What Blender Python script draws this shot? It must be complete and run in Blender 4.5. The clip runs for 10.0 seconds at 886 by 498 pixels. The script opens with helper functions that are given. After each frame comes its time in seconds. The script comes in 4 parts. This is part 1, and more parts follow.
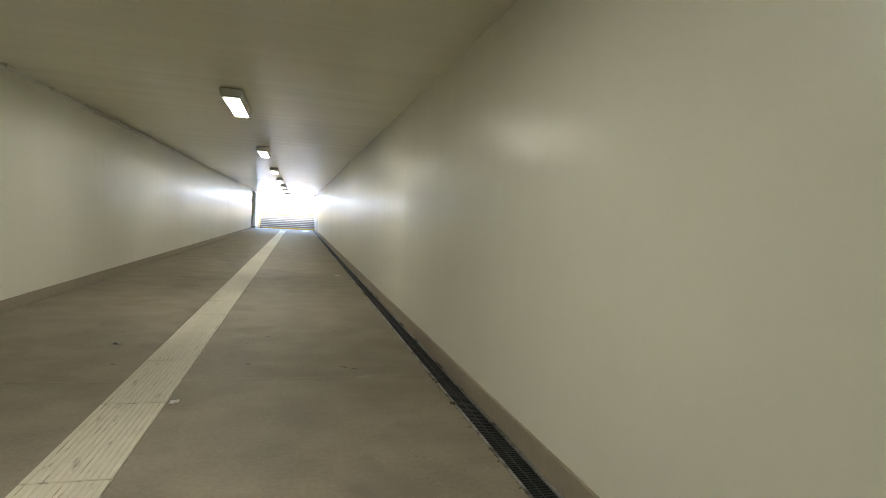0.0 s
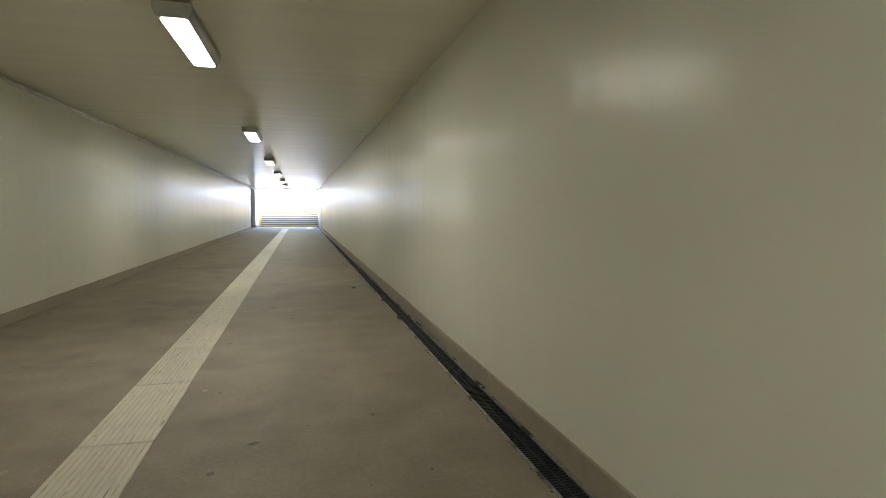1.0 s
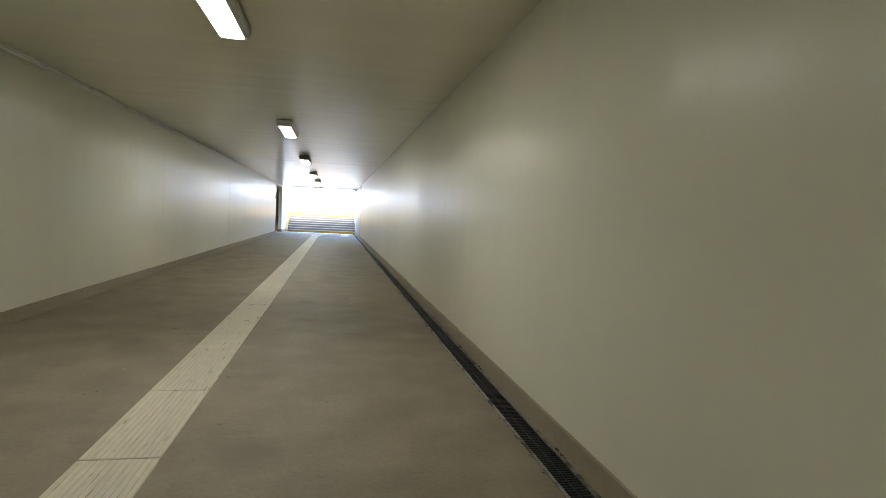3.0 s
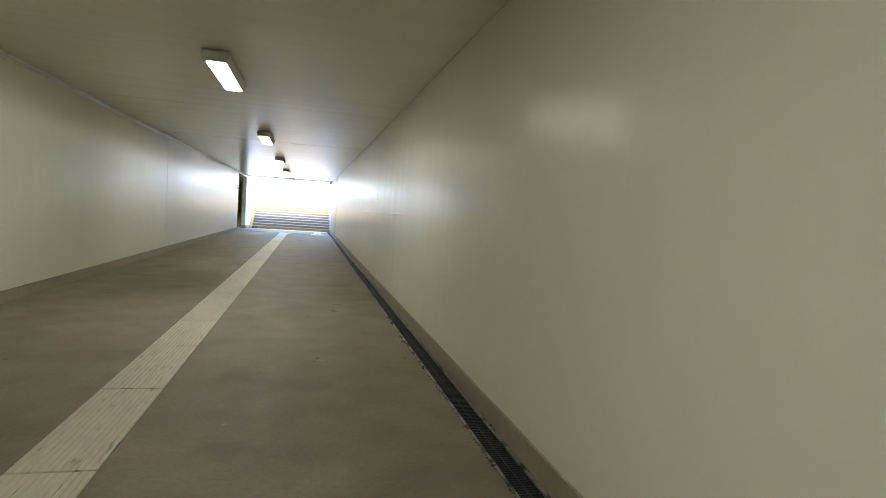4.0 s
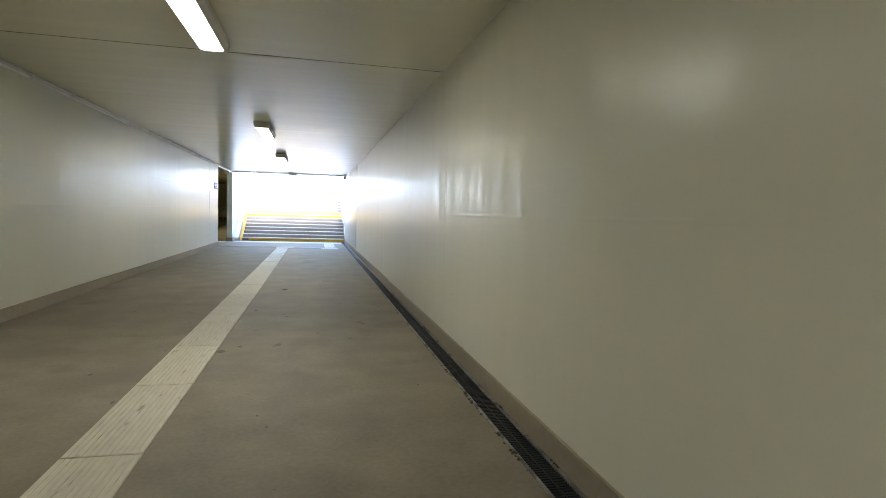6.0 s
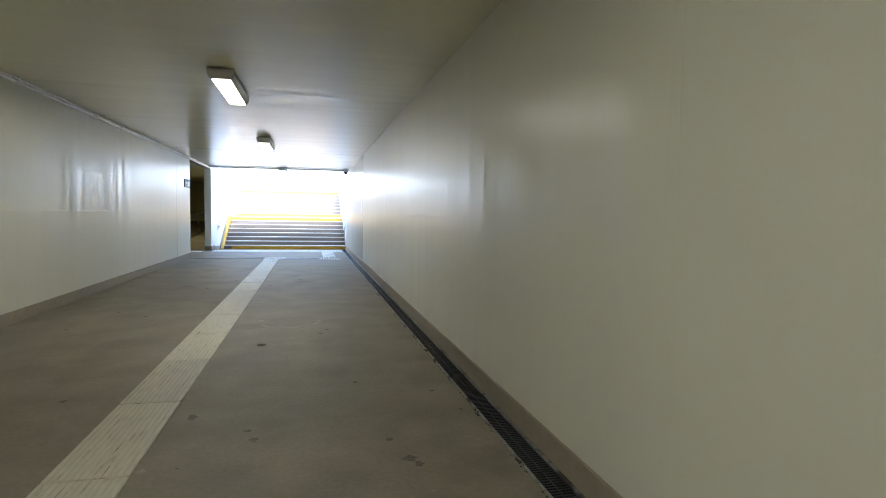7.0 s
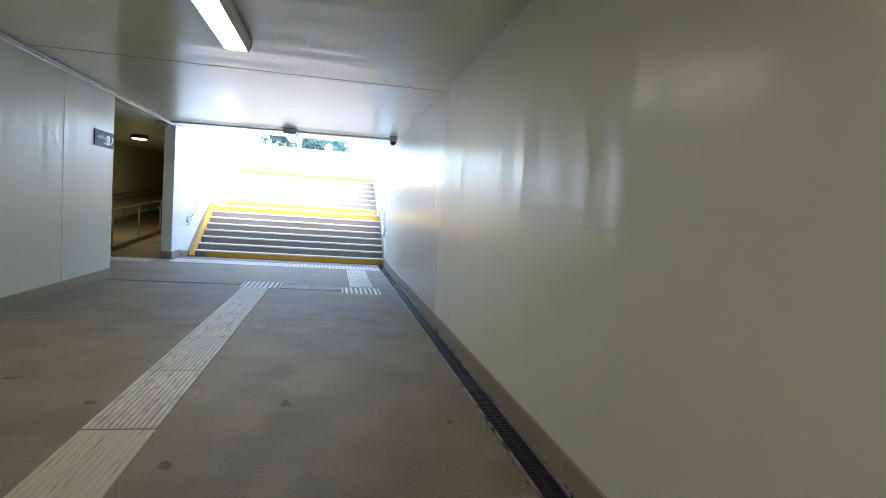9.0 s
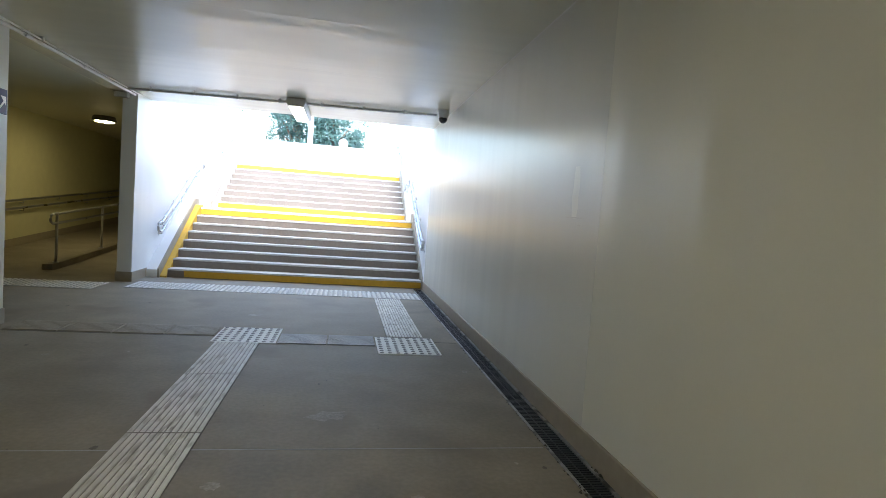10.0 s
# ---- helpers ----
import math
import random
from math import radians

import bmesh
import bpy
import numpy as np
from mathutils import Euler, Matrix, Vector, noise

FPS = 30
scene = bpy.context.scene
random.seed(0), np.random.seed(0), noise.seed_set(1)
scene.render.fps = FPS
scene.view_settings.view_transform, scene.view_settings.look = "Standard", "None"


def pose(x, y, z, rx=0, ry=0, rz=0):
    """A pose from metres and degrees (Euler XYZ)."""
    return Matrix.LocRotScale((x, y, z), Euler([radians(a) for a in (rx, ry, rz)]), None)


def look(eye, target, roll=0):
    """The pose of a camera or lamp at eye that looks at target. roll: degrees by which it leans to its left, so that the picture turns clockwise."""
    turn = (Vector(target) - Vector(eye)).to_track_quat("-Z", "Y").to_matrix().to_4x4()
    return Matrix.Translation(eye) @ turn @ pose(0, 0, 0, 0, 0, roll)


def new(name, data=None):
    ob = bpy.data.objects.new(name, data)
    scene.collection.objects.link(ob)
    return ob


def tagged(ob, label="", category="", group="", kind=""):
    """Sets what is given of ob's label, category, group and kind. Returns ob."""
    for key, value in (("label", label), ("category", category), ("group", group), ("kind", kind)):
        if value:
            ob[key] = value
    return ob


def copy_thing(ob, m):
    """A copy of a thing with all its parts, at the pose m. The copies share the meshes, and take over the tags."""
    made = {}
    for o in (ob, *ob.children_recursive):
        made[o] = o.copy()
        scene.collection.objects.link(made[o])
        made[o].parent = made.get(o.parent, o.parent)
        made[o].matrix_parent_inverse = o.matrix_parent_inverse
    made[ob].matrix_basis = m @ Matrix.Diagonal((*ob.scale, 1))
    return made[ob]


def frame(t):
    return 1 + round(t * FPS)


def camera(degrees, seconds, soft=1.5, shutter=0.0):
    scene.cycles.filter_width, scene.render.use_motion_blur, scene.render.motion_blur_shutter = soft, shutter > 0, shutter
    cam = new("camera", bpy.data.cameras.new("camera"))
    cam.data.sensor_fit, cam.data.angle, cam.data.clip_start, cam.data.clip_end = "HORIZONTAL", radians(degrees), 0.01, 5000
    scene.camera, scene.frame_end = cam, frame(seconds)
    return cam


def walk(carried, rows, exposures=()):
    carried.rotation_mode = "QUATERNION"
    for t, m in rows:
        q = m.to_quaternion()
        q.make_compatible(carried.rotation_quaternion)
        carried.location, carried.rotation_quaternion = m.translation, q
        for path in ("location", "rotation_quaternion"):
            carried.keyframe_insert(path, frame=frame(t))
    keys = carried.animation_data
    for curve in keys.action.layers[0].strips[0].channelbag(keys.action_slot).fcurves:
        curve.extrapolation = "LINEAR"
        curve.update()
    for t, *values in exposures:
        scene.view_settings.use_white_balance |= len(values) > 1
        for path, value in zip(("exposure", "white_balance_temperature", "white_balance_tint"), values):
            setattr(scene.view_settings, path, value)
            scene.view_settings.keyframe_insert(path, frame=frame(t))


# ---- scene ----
cam = camera(78.0, 10.0, soft=0.8)
ROWS = [
    (0.0, 0.734, 0.000, 1.356, -14.98, -2.91, -3.15),
    (0.5, 0.789, 1.467, 1.331, -12.11, -2.89, -2.91),
    (1.0, 0.753, 2.901, 1.352, -14.54, -4.09, -0.20),
    (1.5, 0.777, 4.605, 1.334, -12.41, -3.49, -2.83),
    (2.0, 0.750, 6.411, 1.335, -13.46, -3.16, -2.19),
    (2.5, 0.725, 8.242, 1.321, -10.35, -3.16, -2.35),
    (4.0, 0.844, 13.767, 1.358, -14.00, -3.39, -3.87),
    (4.5, 0.841, 15.811, 1.349, -11.72, -3.43, -3.21),
    (5.0, 0.803, 17.820, 1.333, -12.86, -3.75, -0.95),
    (6.5, 0.783, 23.665, 1.340, -13.42, -3.40, -2.12),
    (7.0, 0.791, 25.517, 1.347, -13.66, -3.51, -1.00),
    (7.5, 0.805, 27.293, 1.361, -14.64, -3.87, -1.34),
    (8.0, 0.855, 29.108, 1.384, -16.17, -4.17, -1.11),
    (8.5, 0.883, 31.143, 1.376, -13.46, -3.59, -4.10),
    (9.0, 0.844, 33.121, 1.359, -11.44, -3.72, -3.91),
    (9.5, 0.767, 34.969, 1.338, -10.05, -3.28, -3.34),
    (10.0, 0.637, 36.616, 1.340, -10.42, -3.39, -4.12),
]
EXPOSURES = [
    (0.0, 4.54, 6500, 10), (0.5, 4.49, 6500, 10), (1.0, 4.43, 6500, 10), (1.5, 4.5, 6500, 10),
    (2.0, 4.51, 6500, 10), (2.5, 4.33, 6500, 10), (4.0, 4.31, 6500, 10), (4.5, 4.43, 6500, 10),
    (5.0, 4.34, 6500, 10), (6.5, 4.22, 6350, 10), (7.0, 4.0, 6300, 10), (7.5, 4.24, 6250, 10),
    (8.0, 4.0, 6250, 10), (8.5, 3.78, 6250, 10), (9.0, 3.67, 6350, 10), (9.5, 3.42, 6750, 11),
    (10.0, 3.23, 7000, 11),
]


def held(x, y, z, yaw, pitch, roll):
    return pose(x, y, z, 0, 0, yaw) @ pose(0, 0, 0, 90 + pitch) @ pose(0, 0, 0, 0, 0, -roll)


walk(cam, [(t, held(*row)) for t, *row in ROWS], EXPOSURES)

# ---- light ----
SUN_ELEVATION, SUN_AZIMUTH = radians(56), radians(170)  # azimuth from +y towards +x
world = bpy.data.worlds.new("sky")
scene.world = world
world.use_nodes = True
wn = world.node_tree.nodes
sky = wn.new("ShaderNodeTexSky")
sky.sky_type = "NISHITA"
sky.sun_disc = False
sky.sun_elevation, sky.sun_rotation = SUN_ELEVATION, SUN_AZIMUTH
world.node_tree.links.new(sky.outputs["Color"], wn["Background"].inputs["Color"])
wn["Background"].inputs["Strength"].default_value = 0.15
sun_data = bpy.data.lights.new("sun", "SUN")
sun_data.energy, sun_data.angle, sun_data.color = 0.55, radians(25), (0.92, 0.95, 1.0)
sun = new("sun", sun_data)
reach = Vector((math.cos(SUN_ELEVATION) * math.sin(SUN_AZIMUTH), math.cos(SUN_ELEVATION) * math.cos(SUN_AZIMUTH), math.sin(SUN_ELEVATION)))
sun.matrix_world = look(reach * 80, (0, 0, 0))
TUBE_LIGHT, BULKHEAD_LIGHT = 2.2, 6.0

# ---- materials ----


def material(name, base, rough=0.6, metal=0.0, grain=0.12, blotch=0.12, scale=18.0, bump=0.15, stretch=(1, 1, 1), stain=None, stain_at=0.62, rough_var=0.08, depth=0.01, piece=0.0, spec=0.5, detail=4.0, stain_scale=0.17, film=0.0, wave=0.0):
    m = bpy.data.materials.new(name)
    m.use_nodes = True
    n, l = m.node_tree.nodes, m.node_tree.links
    bsdf = n["Principled BSDF"]
    geo = n.new("ShaderNodeNewGeometry")
    mapping = n.new("ShaderNodeMapping")
    mapping.inputs["Scale"].default_value = stretch
    l.new(geo.outputs["Position"], mapping.inputs["Vector"])

    def fine(s, detail=4.0):
        t = n.new("ShaderNodeTexNoise")
        t.inputs["Scale"].default_value, t.inputs["Detail"].default_value = s, detail
        l.new(mapping.outputs["Vector"], t.inputs["Vector"])
        return t.outputs["Fac"]

    small, large = fine(scale, detail), fine(scale * 0.06, 5.0)

    def ranged(value, low, high):
        r = n.new("ShaderNodeMapRange")
        r.interpolation_type = "SMOOTHSTEP"
        r.inputs["From Min"].default_value, r.inputs["From Max"].default_value = 0.2, 0.8
        r.inputs["To Min"].default_value, r.inputs["To Max"].default_value = low, high
        l.new(value, r.inputs["Value"])
        return r.outputs["Result"]

    def times(a, b):
        x = n.new("ShaderNodeMath")
        x.operation = "MULTIPLY"
        l.new(a, x.inputs[0])
        l.new(b, x.inputs[1])
        return x.outputs["Value"]

    value = times(ranged(small, 1 - grain, 1 + grain), ranged(large, 1 - blotch, 1 + blotch))
    if piece:
        info = n.new("ShaderNodeObjectInfo")
        r = n.new("ShaderNodeMapRange")
        r.inputs["To Min"].default_value, r.inputs["To Max"].default_value = 1 - piece, 1 + piece
        l.new(info.outputs["Random"], r.inputs["Value"])
        value = times(value, r.outputs["Result"])
    tint = n.new("ShaderNodeMix")
    tint.data_type, tint.blend_type = "RGBA", "MULTIPLY"
    tint.inputs["Factor"].default_value = 1.0
    tint.inputs["A"].default_value = (*base, 1)
    l.new(value, tint.inputs["B"])
    colour = tint.outputs["Result"]
    if stain:
        spot = fine(scale * stain_scale, 6.0)
        ramp = n.new("ShaderNodeMapRange")
        ramp.inputs["From Min"].default_value, ramp.inputs["From Max"].default_value = stain_at, stain_at + 0.12
        l.new(spot, ramp.inputs["Value"])
        mix = n.new("ShaderNodeMix")
        mix.data_type = "RGBA"
        l.new(ramp.outputs["Result"], mix.inputs["Factor"])
        l.new(colour, mix.inputs["A"])
        mix.inputs["B"].default_value = (*stain, 1)
        colour = mix.outputs["Result"]
    l.new(colour, bsdf.inputs["Base Color"])
    bsdf.inputs["Metallic"].default_value = metal
    bsdf.inputs["Specular IOR Level"].default_value = spec
    bsdf.inputs["Roughness"].default_value = rough
    if rough_var:
        l.new(ranged(large, rough - rough_var, rough + rough_var), bsdf.inputs["Roughness"])
    if bump:
        b = n.new("ShaderNodeBump")
        b.inputs["Strength"].default_value, b.inputs["Distance"].default_value = bump, depth
        if wave:  # relief that comes and goes, over broad undulations
            height = n.new("ShaderNodeMath")
            height.operation = "MULTIPLY_ADD"
            l.new(fine(scale * 0.3, 1.0), height.inputs[0])
            height.inputs[1].default_value = wave / 3.6
            patch = fine(scale * 0.2, 2.0)
            l.new(times(small, times(patch, patch)), height.inputs[2])
            l.new(height.outputs["Value"], b.inputs["Height"])
        else:
            l.new(small, b.inputs["Height"])
        if film:  # brushed clear coat: the relief shows in the gloss alone
            l.new(b.outputs["Normal"], bsdf.inputs["Coat Normal"])
            bsdf.inputs["Coat Weight"].default_value, bsdf.inputs["Coat Roughness"].default_value = film, rough
            bsdf.inputs["Roughness"].default_value, bsdf.inputs["Specular IOR Level"].default_value = 0.8, 0.1
        else:
            l.new(b.outputs["Normal"], bsdf.inputs["Normal"])
    return m


def glowing(name, colour, strength):
    m = bpy.data.materials.new(name)
    m.use_nodes = True
    bsdf = m.node_tree.nodes["Principled BSDF"]
    bsdf.inputs["Base Color"].default_value = (0.8, 0.8, 0.8, 1)
    bsdf.inputs["Emission Color"].default_value = (*colour, 1)
    bsdf.inputs["Emission Strength"].default_value = strength
    return m


M_WALL = material("glossy_cream_paint", (0.755, 0.745, 0.645), 0.29, grain=0.008, blotch=0.05, scale=1.8, bump=1.0, depth=0.09, stretch=(1, 1.7, 0.3), rough_var=0.0, detail=1.6, film=0.75, wave=0.4)
M_WALLEND = material("polished_cream_paint", (0.755, 0.75, 0.675), 0.25, grain=0.008, blotch=0.05, scale=1.6, bump=0.8, depth=0.06, stretch=(1, 1.5, 0.3), rough_var=0.0, detail=1.5, film=0.85, wave=0.3)
M_STAIRWALL = material("white_stairwell_paint", (0.77, 0.77, 0.755), 0.34, spec=0.4, grain=0.015, blotch=0.04, scale=2.0, bump=0.3, depth=0.03, stretch=(1, 1.7, 0.32), rough_var=0.0, detail=1.6)
M_CEIL = material("cream_ceiling_paint", (0.75, 0.735, 0.59), 0.22, grain=0.006, blotch=0.05, scale=1.8, bump=1.0, depth=0.042, stretch=(0.2, 1.4, 1), rough_var=0.0, detail=1.5, film=1.0, wave=0.4)
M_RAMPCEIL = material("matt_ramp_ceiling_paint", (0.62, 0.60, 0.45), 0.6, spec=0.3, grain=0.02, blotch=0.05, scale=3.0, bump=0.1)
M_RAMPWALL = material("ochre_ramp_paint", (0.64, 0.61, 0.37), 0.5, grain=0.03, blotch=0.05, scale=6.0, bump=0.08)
M_FLOOR = material("brown_grey_concrete", (0.264, 0.230, 0.178), 0.62, grain=0.09, blotch=0.20, scale=34.0, bump=0.015, stain_scale=0.035, spec=0.32, rough_var=0.06, stain=(0.210, 0.180, 0.145), stain_at=0.57)
M_BASE = material("brown_skirting_paint", (0.325, 0.28, 0.212), 0.6, grain=0.06, blotch=0.10, scale=14.0, bump=0.1)
M_STRIP = material("ivory_tactile_tile", (0.63, 0.59, 0.49), 0.55, grain=0.08, blotch=0.10, scale=30.0, bump=0.1, stretch=(1, 0.22, 1), stain=(0.30, 0.25, 0.19), stain_at=0.64, stain_scale=0.7, piece=0.06)
# Grooves kept near the rib colour: low contrast painted for the dim stretch.
M_STRIPBASE = material("pale_tile_grooves", (0.58, 0.54, 0.44), 0.75, grain=0.12, blotch=0.14, scale=24.0, bump=0.05, stretch=(1, 0.3, 1), stain=(0.25, 0.21, 0.16), stain_at=0.58, stain_scale=0.6, piece=0.06)
# Whiter ribs and darker grooves paint in skylight raking over the tiles.
M_SKYLIT = material("skylit_tactile_tile", (0.70, 0.68, 0.63), 0.5, grain=0.12, blotch=0.16, scale=30.0, bump=0.1, stretch=(1, 0.22, 1), stain=(0.48, 0.445, 0.385), stain_at=0.53, stain_scale=0.9, piece=0.07)
M_GROOVE = material("shaded_tile_grooves", (0.27, 0.25, 0.22), 0.75, grain=0.15, blotch=0.2, scale=24.0, bump=0.05, piece=0.06)
M_DARKRIB = material("dark_grey_tactile_tile", (0.33, 0.32, 0.31), 0.5, grain=0.12, blotch=0.14, scale=30.0, bump=0.1)
M_BROWNRIB = material("brown_tactile_tile", (0.31, 0.268, 0.21), 0.6, grain=0.12, blotch=0.14, scale=30.0, bump=0.1)
M_MOSS = material("dark_moss", (0.085, 0.078, 0.058), 0.9, grain=0.3, blotch=0.3, scale=40.0, bump=0.0)
M_DUST = material("pale_floor_dust", (0.325, 0.288, 0.235), 0.6, spec=0.3, grain=0.25, blotch=0.25, scale=50.0, bump=0.0)
M_STUD = material("white_tactile_studs", (0.78, 0.77, 0.74), 0.5, grain=0.06, blotch=0.1, scale=30.0, bump=0.05)
M_PADBASE = material("grey_tactile_base", (0.39, 0.38, 0.36), 0.6, grain=0.06, blotch=0.1, scale=30.0, bump=0.05)
M_GRATE = material("dark_iron_grate", (0.030, 0.032, 0.037), 0.45, spec=0.5, metal=0.3, grain=0.2, blotch=0.2, scale=40.0, bump=0.1)
M_FRAME = material("grimy_steel_edge", (0.30, 0.29, 0.28), 0.45, metal=0.5, grain=0.25, blotch=0.3, scale=30.0, bump=0.3, stain=(0.06, 0.055, 0.05), stain_at=0.52)
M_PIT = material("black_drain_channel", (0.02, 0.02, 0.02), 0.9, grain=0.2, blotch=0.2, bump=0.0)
M_JOINT = material("dark_joint", (0.16, 0.145, 0.12), 0.9, grain=0.1, blotch=0.1, bump=0.0)
M_SEAM = material("brown_seam", (0.55, 0.52, 0.42), 0.8, grain=0.2, blotch=0.2, bump=0.0)
# Skylight put into the colours: treads lightened, step bodies and risers darkened.
M_STEP = material("shaded_brown_grey_step", (0.215, 0.182, 0.15), 0.7, grain=0.08, blotch=0.12, scale=22.0, bump=0.15)
M_TREAD = material("skylit_step_tread", (0.58, 0.565, 0.535), 0.7, grain=0.08, blotch=0.12, scale=22.0, bump=0.15)
M_YELLOW = material("worn_yellow_paint", (0.64, 0.38, 0.04), 0.5, grain=0.06, blotch=0.12, scale=20.0, bump=0.1, stain=(0.42, 0.30, 0.08), stain_at=0.68)
M_CONDUIT = material("painted_conduit", (0.60, 0.58, 0.51), 0.4, grain=0.03, blotch=0.06, bump=0.03)
M_PIPE = material("white_painted_pipe", (0.84, 0.84, 0.82), 0.3, grain=0.03, blotch=0.05, bump=0.03)
M_CASE = material("dark_lamp_case", (0.10, 0.095, 0.085), 0.5, grain=0.05, blotch=0.08, bump=0.03)
M_STEEL = material("brushed_steel", (0.55, 0.55, 0.55), 0.32, metal=0.9, grain=0.05, blotch=0.06, scale=40.0, bump=0.03)
M_GREY = material("grey_lamp_housing", (0.70, 0.70, 0.71), 0.45, grain=0.03, blotch=0.05, bump=0.03)
M_DARK = material("dark_plastic", (0.02, 0.022, 0.03), 0.25, grain=0.05, blotch=0.05, bump=0.0)
M_SIGN = material("slate_blue_enamel", (0.055, 0.065, 0.13), 0.6, grain=0.03, blotch=0.04, bump=0.0)
M_WHITE = material("white_enamel", (0.8, 0.8, 0.8), 0.4, grain=0.02, blotch=0.03, bump=0.0)
M_RENDER = material("white_render", (0.79, 0.79, 0.785), 0.8, grain=0.04, blotch=0.06, scale=12.0, bump=0.2)
M_ROOF = material("grey_concrete", (0.36, 0.35, 0.33), 0.85, grain=0.08, blotch=0.15, scale=10.0, bump=0.3)
M_GROUND = material("pale_paving", (0.42, 0.415, 0.40), 0.85, grain=0.08, blotch=0.15, scale=8.0, bump=0.2)
M_BARK = material("grey_bark", (0.16, 0.12, 0.09), 0.9, grain=0.25, blotch=0.2, scale=20.0, bump=0.5, stretch=(1, 1, 0.2))
M_LEAF = material("green_leaves", (0.06, 0.135, 0.115), 0.5, grain=0.35, blotch=0.3, scale=6.0, bump=0.0)
M_DRYLEAF = material("dry_leaf", (0.25, 0.18, 0.12), 0.8, grain=0.2, blotch=0.1, bump=0.1)
M_PAPER = material("white_scrap", (0.8, 0.79, 0.76), 0.8, grain=0.04, blotch=0.04, bump=0.1)
M_TUBE = glowing("lit_tube_diffuser", (1.0, 0.985, 0.86), TUBE_LIGHT)
M_BULB = glowing("lit_bulkhead_diffuser", (1.0, 0.88, 0.50), BULKHEAD_LIGHT)

# ---- mesh tools ----


def box(bm, x0, x1, y0, y1, z0, z1, bevel=0.0):
    made = bmesh.ops.create_cube(bm, size=1.0, matrix=Matrix.Translation(((x0 + x1) / 2, (y0 + y1) / 2, (z0 + z1) / 2)) @ Matrix.Diagonal((x1 - x0, y1 - y0, z1 - z0, 1)))
    if bevel:
        edges = {e for v in made["verts"] for e in v.link_edges}
        bmesh.ops.bevel(bm, geom=list(edges), offset=bevel, segments=2, affect="EDGES", profile=0.6)


def boxes(*rows):
    bm = bmesh.new()
    for r in rows:
        box(bm, *r)
    return bm


def prism(bm, outline, axis, a, b):
    """A closed outline of two coordinates, swept from a to b along the axis."""
    def at(p, s):
        return {"x": (s, p[0], p[1]), "y": (p[0], s, p[1]), "z": (p[0], p[1], s)}[axis]
    one = [bm.verts.new(at(p, a)) for p in outline]
    two = [bm.verts.new(at(p, b)) for p in outline]
    n = len(outline)
    bm.faces.new(one)
    bm.faces.new(two[::-1])
    for i in range(n):
        bm.faces.new((one[i], two[i], two[(i + 1) % n], one[(i + 1) % n]))
    bmesh.ops.recalc_face_normals(bm, faces=bm.faces[:])


def tube(bm, points, r, sides=10, caps=True):
    points = [Vector(p) for p in points]
    rings = []
    for i, p in enumerate(points):
        d = (points[min(i + 1, len(points) - 1)] - points[max(i - 1, 0)]).normalized()
        side = d.cross(Vector((0, 0, 1)))
        side = side.normalized() if side.length > 1e-3 else Vector((1, 0, 0))
        up = side.cross(d).normalized()
        rr = r[i] if isinstance(r, (list, tuple)) else r
        rings.append([bm.verts.new(p + (side * math.cos(a) + up * math.sin(a)) * rr) for a in (2 * math.pi * k / sides for k in range(sides))])
    for a, b in zip(rings, rings[1:]):
        for k in range(sides):
            bm.faces.new((a[k], a[(k + 1) % sides], b[(k + 1) % sides], b[k])).smooth = True
    if caps:
        bm.faces.new(rings[0][::-1])
        bm.faces.new(rings[-1])


def mesh_of(name, bm, mat):
    me = bpy.data.meshes.new(name)
    bm.to_mesh(me)
    bm.free()
    me.materials.append(mat)
    return me


def part(name, bm, mat, parent, label=""):
    ob = new(name, mesh_of(name, bm, mat))
    ob.parent = parent
    return tagged(ob, label)


def structure(name, bm, mat, label, category):
    return tagged(new(name, mesh_of(name, bm, mat)), label, category, kind="structure")


def thing(name, label, category, at=(0, 0, 0), group=""):
    ob = new(name)
    ob.location = at
    ob.empty_display_size = 0.1
    return tagged(ob, label, category, group)


# ---- plan ----
XR, XL, H, BB = 2.10, -2.57, 2.863, 0.15     # walls, ceiling, skirting height
Y0, Y_OPEN, Y_COL, Y_EDGE = -14.0, 42.55, 45.67, 46.25
Y_STAIR, RISER, TREAD = 46.38, 0.1468, 0.283
Y_TOP1 = Y_STAIR + 7 * TREAD
Y_FL2 = 49.85
Y_TOP2 = Y_FL2 + 7 * TREAD
Z1, Z2 = 8 * RISER, 16 * RISER
X_COL = -2.52                                # stair face of the dividing wall
X_FAR = -5.8
Y_RAMP, Y_END = 46.8, 58.0
Z_RIM = 3.45
GAP = 0.0015


def stretches(a, b, cuts, gap=GAP):
    ends = [a, *[c for c in cuts if a < c < b], b]
    return [(p + (gap if i else 0), q - (gap if i < len(ends) - 2 else 0)) for i, (p, q) in enumerate(zip(ends, ends[1:]))]


# walls
right = boxes(*[(XR, XR + 0.3, p, q, -0.1, H) for p, q in stretches(Y0, 39.6, ())])
wall_east = structure("wall_east", right, M_WALL, "long glossy cream painted concrete wall with faint panel joints", "wall")
structure("wall_east_end", boxes((XR, XR + 0.3, 39.602, Y_EDGE, -0.1, H)), M_WALLEND, "polished cream painted wall section beside the last lamp", "wall")
structure("wall_stair_east", boxes((XR, XR + 0.3, Y_EDGE + 0.0005, Y_TOP2 + 2.0, -0.1, Z_RIM)), M_STAIRWALL, "white painted wall beside the open stairs", "wall")
left = boxes(*[(XL - 0.3, XL, p, q, -0.1, H) for p, q in stretches(Y0, Y_OPEN, (28.55, 40.95))])
wall_west = structure("wall_west", left, M_WALL, "long glossy cream painted concrete wall ending at the ramp opening", "wall")
